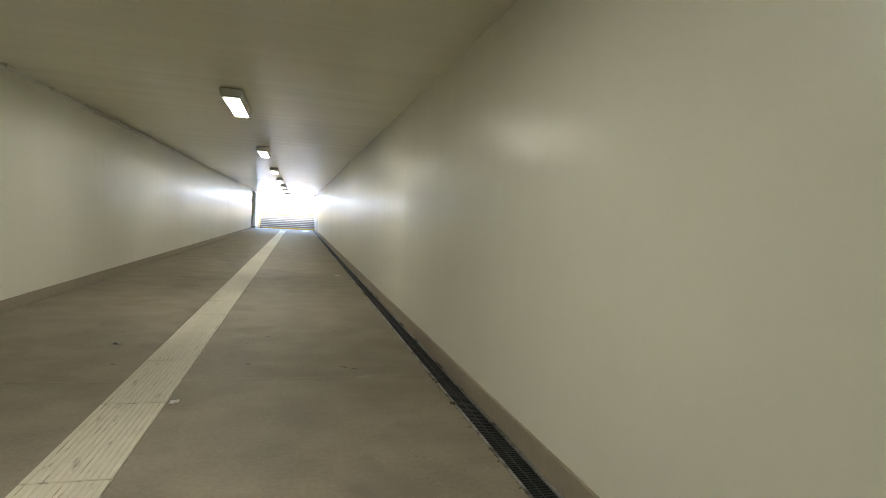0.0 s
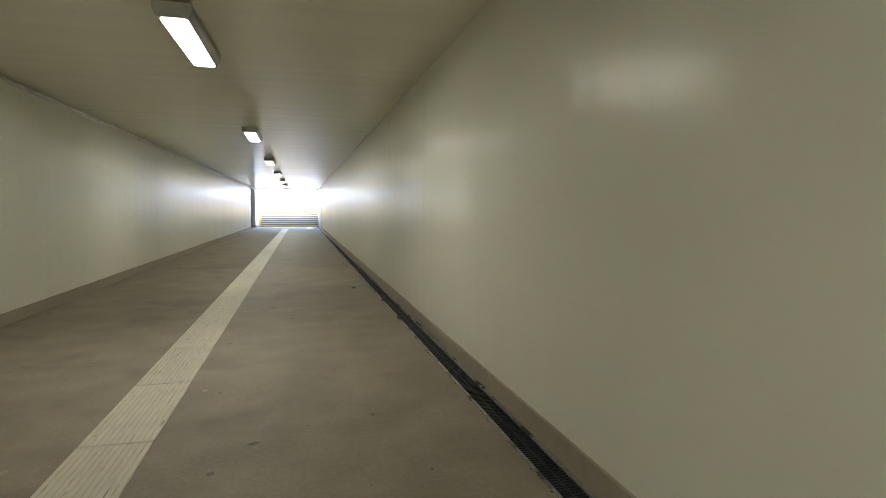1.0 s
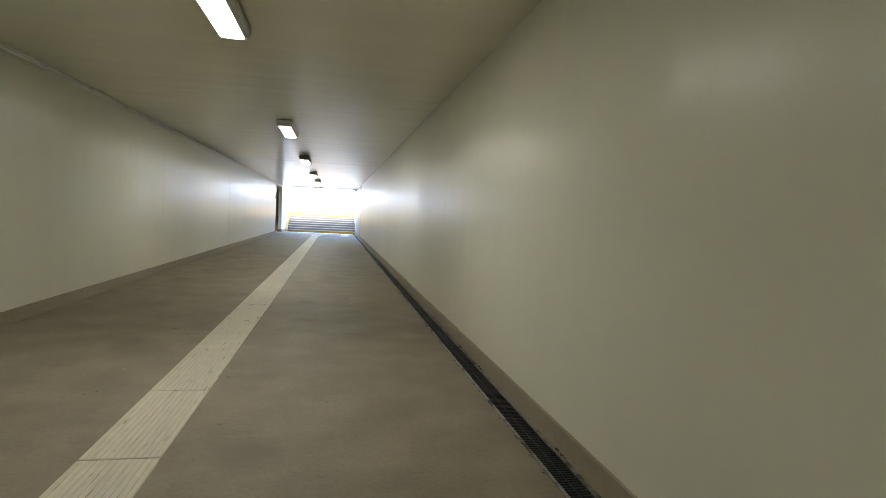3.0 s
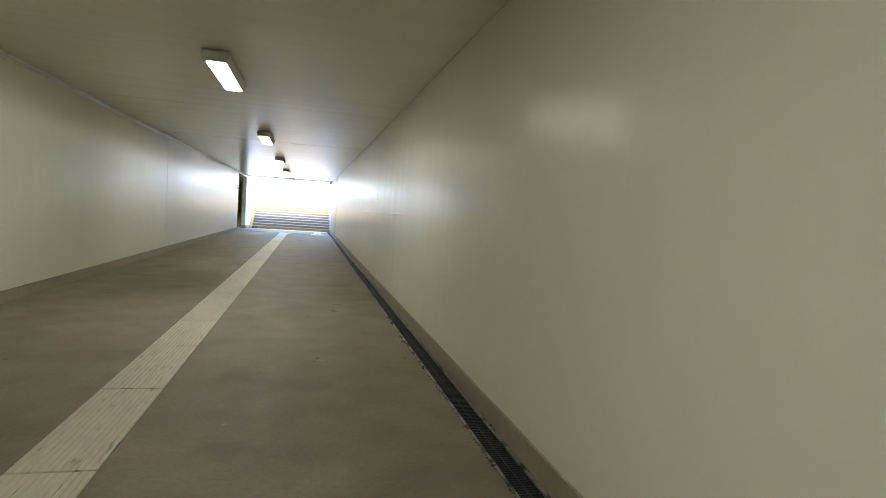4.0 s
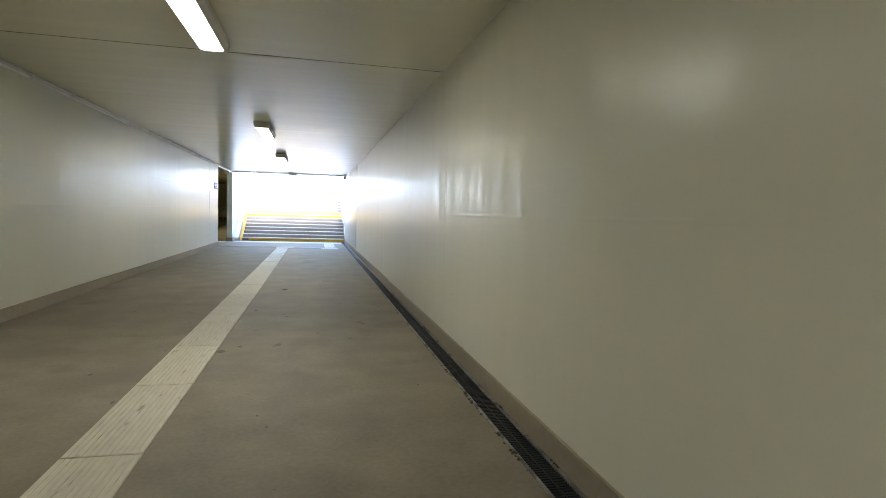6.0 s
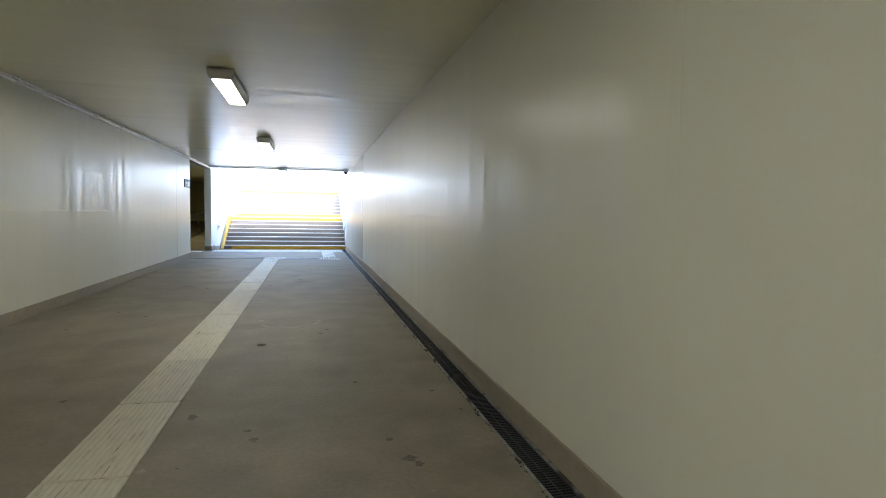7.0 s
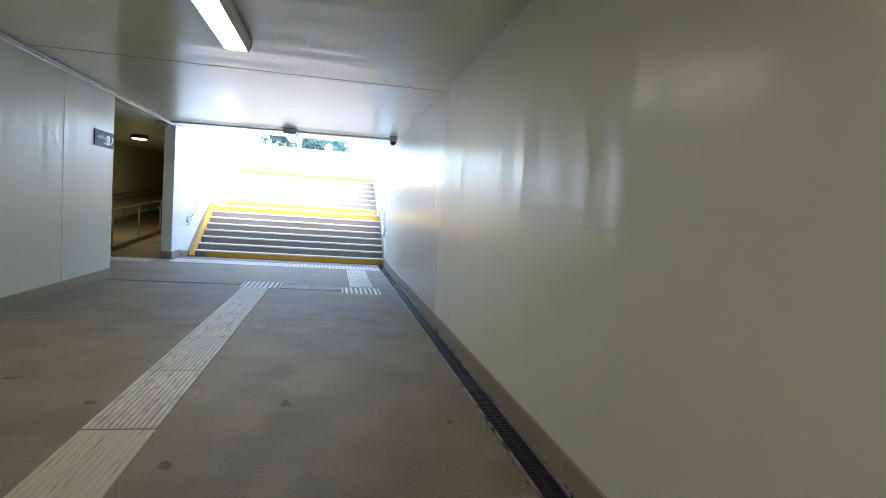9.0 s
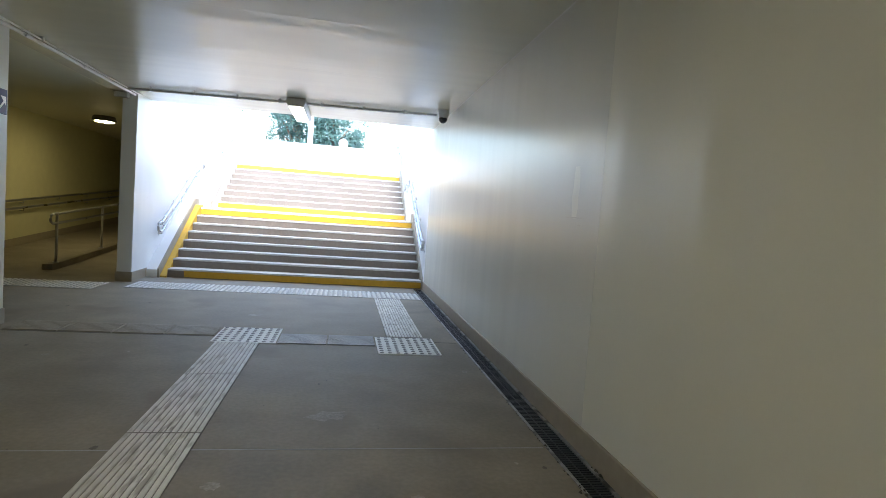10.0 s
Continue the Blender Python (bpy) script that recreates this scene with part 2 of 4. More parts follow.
structure("wall_joint_backing", boxes((XR + 0.05, XR + 0.29, Y0, Y_EDGE, 0, H - 0.01), (XL - 0.29, XL - 0.05, Y0, Y_OPEN - 0.05, 0, H - 0.01)), M_JOINT, "dark filler in the joints of the painted walls", "wall joint")
# Unseen wall, added to close off the passage behind the camera.
wall_south = structure("wall_south", boxes((XL - 0.3, XR + 0.3, Y0 - 0.3, Y0, -0.1, H)), M_WALL, "plain cream painted wall added to close the underpass out of view", "wall")
div = boxes((X_COL - 0.21, X_COL, Y_COL, Y_EDGE, -0.1, H), (X_COL - 0.21, X_COL, Y_EDGE + 0.0005, Y_TOP2 + 2.0, -0.1, Z_RIM))
wall_stair = structure("wall_stair", div, M_STAIRWALL, "white painted dividing wall between the stairs and the ramp", "wall")
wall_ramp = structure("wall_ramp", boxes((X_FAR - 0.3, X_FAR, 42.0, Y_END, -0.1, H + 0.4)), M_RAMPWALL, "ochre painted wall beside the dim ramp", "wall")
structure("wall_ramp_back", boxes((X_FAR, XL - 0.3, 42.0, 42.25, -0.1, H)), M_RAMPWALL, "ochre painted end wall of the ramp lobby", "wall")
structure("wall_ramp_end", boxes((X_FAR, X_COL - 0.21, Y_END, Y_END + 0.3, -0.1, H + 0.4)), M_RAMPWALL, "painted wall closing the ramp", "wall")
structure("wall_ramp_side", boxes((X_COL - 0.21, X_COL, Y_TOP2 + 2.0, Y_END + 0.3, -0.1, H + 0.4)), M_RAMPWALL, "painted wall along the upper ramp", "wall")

for x, y, s in ((XL, 28.55, 1), (XL, 40.95, 1)):
    structure("wall_joint", boxes((min(x, x + 0.002 * s), max(x, x + 0.002 * s), y - 0.002, y + 0.002, BB, H - 0.01)), M_SEAM, "thin brownish vertical joint in the painted wall", "wall joint")

# pour lines and brush strokes left in the paint, slightly proud of the wall


def stroke(bm, face, side, a, b, w, h, steps=9):
    """A soft raised streak on a wall from a to b, each (y, z): half width w, height h, fading at its ends."""
    a, b = Vector((0, *a)), Vector((0, *b))
    across = (b - a).cross(Vector((1, 0, 0))).normalized()
    rows = []
    for k in range(steps):
        t = k / (steps - 1)
        fade = math.sin(math.pi * t) ** 0.6 if 0 < k < steps - 1 else 0.0
        mid = a.lerp(b, t) + across * 0.15 * w * math.sin(k * 2.3 + a.y * 7)
        row = []
        for j in range(9):
            u = j / 4 - 1
            p = mid + across * u * w * (0.7 + 0.3 * fade)
            row.append(bm.verts.new((face + side * (0.0002 + h * fade * (0.5 + 0.5 * math.cos(math.pi * u))), p.y, p.z)))
        rows.append(row)
    for p, q in zip(rows, rows[1:]):
        for j in range(8):
            ring = (p[j], p[j + 1], q[j + 1], q[j])
            bm.faces.new(ring if side * (b - a).dot(Vector((0, 1, 1))) > 0 else ring[::-1]).smooth = True


def pour_line(face, side, a, b, w):
    bm = bmesh.new()
    stroke(bm, face, side, a, b, w, 0.0012)
    bmesh.ops.recalc_face_normals(bm, faces=bm.faces[:])
    structure("pour_line", bm, M_WALL, "painted-over pour line standing slightly proud of the wall", "wall mark")


for a, b, w in (((20.9, 1.345), (22.6, 1.35), 0.018), ((22.9, 1.345), (24.4, 1.34), 0.016), ((24.6, 1.34), (27.2, 1.345), 0.02), ((20.85, 1.3), (20.82, 2.15), 0.025), ((15.79, 1.2), (15.76, 1.95), 0.025), ((11.1, 1.2), (11.12, 1.6), 0.02), ((11.28, 1.95), (11.28, 2.2), 0.015), ((27.36, 0.9), (27.34, 2.2), 0.025), ((29.0, 1.3), (29.0, 2.0), 0.02), ((30.78, 1.25), (30.76, 2.1), 0.03), ((30.9, 1.34), (33.6, 1.345), 0.016), ((34.6, 1.34), (36.0, 1.345), 0.016), ((27.26, 0.2), (27.29, 2.84), 0.012)):
    pour_line(XR, -1, a, b, w)
for a, b, w in (((28.9, 1.31), (31.2, 1.315), 0.02), ((31.4, 1.315), (33.2, 1.31), 0.018), ((33.4, 1.315), (36.4, 1.32), 0.02), ((36.7, 1.32), (39.6, 1.315), 0.02), ((29.2, 1.98), (33.5, 1.96), 0.035), ((33.6, 1.96), (36.9, 1.95), 0.03), ((38.73, 1.0), (38.73, 1.9), 0.025), ((29.1, 1.3), (29.1, 2.0), 0.05)):
    pour_line(XL, 1, a, b, w)
for wall, face, side, seed in ((wall_east, XR, -1, 31), (wall_west, XL, 1, 32)):
    dice = random.Random(seed)
    y = 7.0
    while y < 39.0:
        y += dice.choice((0.12, 0.2, 0.3, 0.5, 0.9)) * dice.uniform(0.8, 1.6)
        z0, z1 = dice.uniform(1.3, 1.45), dice.uniform(1.7, 2.0)
        bm = bmesh.new()
        stroke(bm, face, side, (y, z0), (y + dice.uniform(-0.02, 0.02), z1), dice.uniform(0.03, 0.085), dice.uniform(0.0003, 0.0010), 6)
        bmesh.ops.recalc_face_normals(bm, faces=bm.faces[:])
        part("brush_stroke", bm, M_WALL, wall)
bm = bmesh.new()
arc = [(40.45 - 0.42 * math.cos(math.pi * k / 16), 1.78 + 0.3 * math.sin(math.pi * k / 16)) for k in range(17)]
for p, q in zip(arc, arc[3:]):
    stroke(bm, XL, 1, p, q, 0.035, 0.0012, 5)
bmesh.ops.recalc_face_normals(bm, faces=bm.faces[:])
structure("paint_smear", bm, M_WALL, "arched brush smear in the glossy wall paint", "wall mark")

# ceilings
structure("ceiling", boxes(*[(XL - 0.3, XR + 0.3, p, q, H, H + 0.4) for p, q in stretches(Y0 - 0.3, Y_EDGE, (27.55, 39.9), 0.004)]), M_CEIL, "cream painted concrete ceiling with cross joints and glossy patches", "ceiling")
structure("ceiling_joint_backing", boxes((XL - 0.25, XR + 0.25, Y0, Y_EDGE - 0.1, H + 0.02, H + 0.39)), M_PIT, "dark filler in the ceiling joints", "ceiling joint")
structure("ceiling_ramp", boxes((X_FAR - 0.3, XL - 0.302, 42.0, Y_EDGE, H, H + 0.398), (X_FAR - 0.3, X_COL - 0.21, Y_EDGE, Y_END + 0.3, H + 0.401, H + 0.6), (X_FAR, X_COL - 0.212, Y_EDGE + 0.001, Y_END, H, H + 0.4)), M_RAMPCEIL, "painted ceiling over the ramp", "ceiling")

for y in (27.55, 39.9):
    structure("ceiling_joint", boxes((XL + 0.11, XR - 0.001, y - 0.007, y + 0.007, H - 0.002, H + 0.01)), M_JOINT, "brownish sealant line across the painted ceiling", "ceiling joint")

rng = random.Random(21)
for y in (4.6, 6.3, 8.95, 9.95, 11.8, 13.7, 15.6, 16.75, 19.0, 21.8, 22.1, 24.95, 26.2, 30.15, 32.0, 33.1, 35.2, 36.9, 41.3, 43.0):
    a, b = rng.uniform(-1.6, 0.2), rng.uniform(0.7, 1.9)
    bm = bmesh.new()
    prism(bm, [(y - 0.02, H), (y - 0.006, H - 0.0006), (y + 0.006, H - 0.0006), (y + 0.02, H)], "x", a, b)
    structure("formwork_line", bm, M_CEIL, "faint formwork line across the painted ceiling", "ceiling mark")

# floor: base, slabs, skirtings
X_DRAIN, X_DRAIN2 = 1.913, 2.078
floor = structure("floor", boxes((XL, X_DRAIN - 0.004, Y0, 42.26, -0.3, -0.03), (X_FAR, XL, 42.26, Y_RAMP, -0.3, -0.03), (XL, X_DRAIN - 0.004, 42.26, Y_STAIR, -0.3, -0.03)), M_JOINT, "brown-grey concrete floor laid in long slabs", "floor")
for p, q in stretches(Y0, 42.26, (-8.0, 4.6, 16.2, 27.8, 39.65), 0.004):
    part("slab", boxes((XL, X_DRAIN - 0.004, p, q, -0.03, 0.0)), M_FLOOR, floor)
part("slab", boxes((XL, X_DRAIN - 0.004, 42.268, Y_STAIR, -0.03, 0.0)), M_FLOOR, floor)
part("slab", boxes((X_FAR, XL - 0.003, 42.268, Y_RAMP, -0.03, 0.0)), M_FLOOR, floor)
for y, w, m in ((4.6, 0.004, M_BASE), (16.2, 0.004, M_BASE), (27.8, 0.004, M_BASE), (39.65, 0.004, M_PADBASE), (42.264, 0.007, M_JOINT)):
    structure("floor_joint", boxes((XL + 0.013, X_DRAIN - 0.02, y - w, y + w, -0.02, 0.0015)), m, "dark joint line across the concrete floor", "floor joint")
structure("floor_joint", boxes((-4.6, XL - 0.31, 42.253, 42.275, -0.02, 0.0015)), M_PIT, "dark joint line across the concrete floor", "floor joint")
structure("floor_edge", boxes((X_DRAIN2 + 0.004, XR, Y0, Y_STAIR, -0.3, 0.0)), M_FLOOR, "narrow concrete edge between the drain and the wall", "floor")
ramp = bmesh.new()
RISE = 1 / 14.0
prism(ramp, [(Y_RAMP, -0.3), (Y_RAMP, 0.0), (Y_END, (Y_END - Y_RAMP) * RISE), (Y_END, -0.3)], "x", X_FAR, X_COL - 0.21)
structure("ramp", ramp, M_FLOOR, "brown-grey concrete ramp rising along the dim passage", "ramp")


def skirting(x, face, a, b):
    s = 0.012 * face
    bm = bmesh.new()
    prism(bm, [(x, 0.0), (x + s, 0.0), (x + s, BB - 0.006), (x + s * 0.4, BB), (x, BB)], "y", a, b)
    return bm


structure("baseboard_east", skirting(XR, -1, Y0, Y_STAIR), M_BASE, "brown painted skirting band along the wall foot", "baseboard")
structure("baseboard_west", skirting(XL, 1, Y0, Y_OPEN + 0.01), M_BASE, "brown painted skirting band along the wall foot", "baseboard")
end = boxes((X_COL - 0.222, X_COL + 0.012, Y_COL - 0.012, Y_COL, 0, BB))
box(end, X_COL, X_COL + 0.012, Y_COL + 0.0005, Y_STAIR + 0.2, 0, BB)
structure("baseboard_column", end, M_BASE, "brown painted skirting round the dividing wall's foot", "baseboard")
structure("baseboard_end", boxes((XL - 0.3, XL, Y_OPEN, Y_OPEN + 0.012, 0, BB)), M_BASE, "brown painted skirting on the wall's end", "baseboard")
fs = bmesh.new()
prism(fs, [(42.25, 0.0), (Y_RAMP, 0.0), (Y_END, (Y_END - Y_RAMP) * RISE), (Y_END, (Y_END - Y_RAMP) * RISE + BB), (Y_RAMP, BB), (42.25, BB)], "x", X_FAR, X_FAR + 0.012)
structure("baseboard_ramp", fs, M_BASE, "brown skirting band climbing beside the ramp", "baseboard")

# ---- drain ----
drain = thing("floor_drain", "dark slotted channel drain with grimy steel edges along the wall", "drain")
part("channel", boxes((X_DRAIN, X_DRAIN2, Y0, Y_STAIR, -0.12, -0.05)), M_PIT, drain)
part("edge", boxes((X_DRAIN - 0.004, X_DRAIN + 0.016, Y0, Y_STAIR, -0.05, 0.004)), M_FRAME, drain, "grimy steel edge")
part("edge", boxes((X_DRAIN2 - 0.016, X_DRAIN2 + 0.004, Y0, Y_STAIR, -0.05, 0.004)), M_FRAME, drain, "grimy steel edge")
verts, faces = [], []
y, pitch = 0.3, 0.026
while y < Y_STAIR - 0.05:
    i = len(verts)
    a, b = y, y + 0.012
    for z in (-0.03, -0.006):
        verts += [(X_DRAIN + 0.016, a, z), (X_DRAIN2 - 0.016, a, z), (X_DRAIN2 - 0.016, b, z), (X_DRAIN + 0.016, b, z)]
    faces += [(i + 4, i + 5, i + 6, i + 7), (i, i + 4, i + 7, i + 3)[::-1], (i, i + 1, i + 5, i + 4), (i + 3, i + 7, i + 6, i + 2)]
    y += pitch
me = bpy.data.meshes.new("slats")
me.from_pydata(verts, [], faces)
me.materials.append(M_GRATE)
slats = new("slats", me)
slats.parent = drain
tagged(slats, "dark iron cross slats", kind="stuff")
part("bar", boxes((1.99, 2.0, 0.3, Y_STAIR, -0.03, -0.007)), M_GRATE, drain)

# ---- lamps ----
# The first three are unseen, added at the row's spacing to light the start.
LAMPS = (-11.2, -5.0, 1.2, 7.343, 13.528, 19.703, 25.67, 31.76, 37.193, 44.716)
LAMP_X, LAMP_W, LAMP_L, LAMP_D = -0.133, 0.26, 1.47, 0.12


def ceiling_lamp():
    lamp = thing("ceiling_lamp", "lit fluorescent batten in a grey housing under the ceiling", "ceiling lamp", (LAMP_X, LAMPS[0], H), "row of ceiling lamps")
    w = LAMP_W / 2
    bm = bmesh.new()
    prism(bm, [(-w, -0.012), (w, -0.012), (w, -0.062), (w - 0.03, -LAMP_D + 0.003), (-w + 0.03, -LAMP_D + 0.003), (-w, -0.062)], "y", 0.03, LAMP_L - 0.03)
    part("housing", bm, M_GREY, lamp)
    for y in (0.18, LAMP_L - 0.24):
        part("spacer", boxes((-0.06, 0.06, y, y + 0.06, -0.0118, 0.0)), M_GREY, lamp)
    for y in (0.0, LAMP_L - 0.03):
        bm = bmesh.new()
        prism(bm, [(-w - 0.004, -0.012), (w + 0.004, -0.012), (w + 0.004, -0.066), (w - 0.022, -LAMP_D), (-w + 0.022, -LAMP_D), (-w - 0.004, -0.066)], "y", y + 0.0005, y + 0.0295)
        part("end_cap", bm, M_GREY, lamp, "darker grey end cap")
    bm = bmesh.new()
    dw, y0, y1, r = w - 0.036, 0.034, LAMP_L - 0.034, 0.05
    outline = []
    for cx, cy, turn in ((dw - r, y1 - r, 0), (-dw + r, y1 - r, 90), (-dw + r, y0 + r, 180), (dw - r, y0 + r, 270)):
        outline += [(cx + r * math.cos(radians(turn + 15 * k)), cy + r * math.sin(radians(turn + 15 * k))) for k in range(7)]
    prism(bm, outline, "z", -LAMP_D, -LAMP_D + 0.0028)
    part("diffuser", bm, M_TUBE, lamp, "bright white diffuser with rounded ends")
    return lamp


first = ceiling_lamp()
for y in LAMPS[1:]:
    copy_thing(first, pose(LAMP_X, y, H))


def bulkhead_lamp(x, y):
    lamp = thing("bulkhead_lamp", "round lit bulkhead lamp with a warm glow over the ramp", "ceiling lamp", (x, y, H), "bulkhead lamps over the ramp")
    bm = bmesh.new()
    bmesh.ops.create_cone(bm, cap_ends=True, segments=32, radius1=0.225, radius2=0.20, depth=0.10, matrix=Matrix.Translation((0, 0, -0.051)))
    part("housing", bm, M_CASE, lamp, "dark round case")
    bm = bmesh.new()
    bmesh.ops.create_uvsphere(bm, u_segments=24, v_segments=10, radius=0.185, matrix=Matrix.Translation((0, 0, -0.1015)) @ Matrix.Diagonal((1, 1, 0.14, 1)))
    bmesh.ops.delete(bm, geom=[v for v in bm.verts if v.co.z > -0.102], context="VERTS")
    part("diffuser", bm, M_BULB, lamp, "warm glowing diffuser")
    return lamp


bulk = bulkhead_lamp(-4.25, 48.88)

# ---- conduits ----


def conduit(label, a, b, r, every, drop, mat=M_CONDUIT):
    a, b = Vector(a), Vector(b)
    ob = thing("conduit", label, "conduit", a)
    bm = bmesh.new()
    tube(bm, [(0, 0, 0), b - a], r, 10)
    part("pipe", bm, mat, ob)
    n = int((b - a).length / every)
    d = (b - a).normalized()
    clip = None
    for k in range(n):
        c = d * every * (k + 0.5)
        if clip is None:
            bm = bmesh.new()
            tube(bm, [-d * 0.02, d * 0.02], r * 1.2, 10)
            box(bm, *([-0.012, 0.012, -r * 1.6, r * 1.6] if abs(d.x) > 0.5 else [-r * 2.0, r * 2.0, -0.018, 0.018]), r * 0.4, drop)
            clip = part("clip", bm, mat, ob)
            clip.location = c
        else:
            o = new("clip", clip.data)
            o.parent, o.location = ob, c
    return ob


conduit("cream painted conduit clipped along the ceiling corner", (XL + 0.035, Y0 + 0.01, H - 0.045), (XL + 0.035, 45.6, H - 0.045), 0.018, 1.22, 0.045)
conduit("thin cream conduit clipped under the ceiling", (XL + 0.085, 10.0, H - 0.03), (XL + 0.085, 45.6, H - 0.03), 0.009, 2.44, 0.03)
conduit("grey conduit run across the ceiling to the camera dome", (XL + 0.1, 45.15, H - 0.035), (1.9, 44.75, H - 0.035), 0.018, 0.6, 0.035, M_PIPE)
conduit("thin white conduit run beside it across the ceiling", (XL + 0.1, 45.24, H - 0.012), (1.9, 44.84, H - 0.012), 0.010, 1.2, 0.012, M_PIPE)
jb = thing("junction_box", "small grey junction box on the dividing wall's top", "junction box", (-2.72, Y_COL - 0.07, H - 0.06))
part("case", boxes((-0.09, 0.09, -0.045, 0.069, -0.035, 0.035)), M_CONDUIT, jb)
part("lid", boxes((-0.08, 0.08, -0.055, -0.0455, -0.03, 0.03)), M_CONDUIT, jb)

dome = thing("dome_camera", "white security dome camera with a dark lens under the ceiling", "security camera", (1.95, 44.5, H))
bm = bmesh.new()
bmesh.ops.create_cone(bm, cap_ends=True, segments=24, radius1=0.075, radius2=0.085, depth=0.11, matrix=Matrix.Translation((0, 0, -0.056)))
part("housing", bm, M_GREY, dome)
bm = bmesh.new()
bmesh.ops.create_uvsphere(bm, u_segments=20, v_segments=12, radius=0.062, matrix=Matrix.Translation((0, 0, -0.125)))
part("lens_bubble", bm, M_DARK, dome, "dark glossy bubble")

# ---- stairs ----


def flight(y, z, label):
    st = thing("stair_flight", label, "stairs", (0, y, z), "flights of stairs")
    x0, x1 = X_COL + 0.31, XR - 0.03
    for i in range(8):
        last = i == 7
        depth = TREAD if not last else 0.10
        yy = i * TREAD
        bm = bmesh.new()
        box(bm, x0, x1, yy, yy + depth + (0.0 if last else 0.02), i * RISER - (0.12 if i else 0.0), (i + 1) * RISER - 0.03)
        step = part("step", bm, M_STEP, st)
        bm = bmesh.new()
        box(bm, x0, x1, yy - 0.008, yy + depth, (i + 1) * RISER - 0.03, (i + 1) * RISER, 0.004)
        part("tread", bm, M_TREAD, step, "tread lightened as if lit by the sky")
        if i in (0, 7):
            bm = bmesh.new()
            box(bm, x0 + (0.26 if i == 0 and z == 0 else 0.0), x1 - 0.002, yy - 0.004, yy, i * RISER + 0.012, (i + 1) * RISER - 0.031)
            part("riser_face", bm, M_YELLOW, step, "yellow painted riser")
    bm = bmesh.new()
    top = 8 * RISER
    prism(bm, [(-0.06, 0.0), (-0.06, 0.03), (7 * TREAD - 0.02, top + 0.05), (7 * TREAD + 0.2, top + 0.05), (7 * TREAD + 0.2, top - 0.25), (0.1, 0.0)], "x", x0 - 0.1, x0 - 0.002)
    part("stringer", bm, M_YELLOW if z == 0 else M_STAIRWALL, st, "yellow painted sloping edge" if z == 0 else "white painted sloping edge")
    bm = bmesh.new()
    prism(bm, [(-0.1, 0.0), (-0.1, 0.15), (7 * TREAD - 0.04, top + 0.17), (7 * TREAD + 0.25, top + 0.17), (7 * TREAD + 0.25, top - 0.3), (0.2, 0.0)], "x", x0 - 0.13, x0 - 0.102)
    part("skirting", bm, M_BASE, st, "brown sloping skirting")
    bm = bmesh.new()
    prism(bm, [(-0.09, 0.0), (-0.09, 0.13), (7 * TREAD - 0.04, top + 0.15), (7 * TREAD + 0.25, top + 0.15), (7 * TREAD + 0.25, top - 0.3), (0.2, 0.0)], "x", X_COL, x0 - 0.132)
    part("plinth", bm, M_STAIRWALL, st, "white painted wall plinth")
    bm = bmesh.new()
    prism(bm, [(-0.1, 0.0), (-0.1, 0.15), (7 * TREAD - 0.04, top + 0.17), (7 * TREAD + 0.25, top + 0.17), (7 * TREAD + 0.25, top - 0.3), (0.2, 0.0)], "x", x1 + 0.002, XR)
    part("skirting", bm, M_BASE, st, "brown sloping skirting")
    return st


flight(Y_STAIR, 0.0, "lower flight of concrete stairs with yellow bottom and top risers")
flight(Y_FL2, Z1, "upper flight of sunlit concrete stairs with yellow end risers")
# The landing takes the sky-lightened tread colour too.
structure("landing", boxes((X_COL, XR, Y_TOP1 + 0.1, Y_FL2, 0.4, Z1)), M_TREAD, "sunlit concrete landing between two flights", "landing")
structure("stair_base", boxes((X_COL, XR, Y_STAIR + 0.5, Y_FL2, -0.3, 0.02), (X_COL, XR, Y_FL2 + 0.5, Y_TOP2, 0.6, Z1 + 0.02)), M_ROOF, "concrete under the stairs", "foundation")


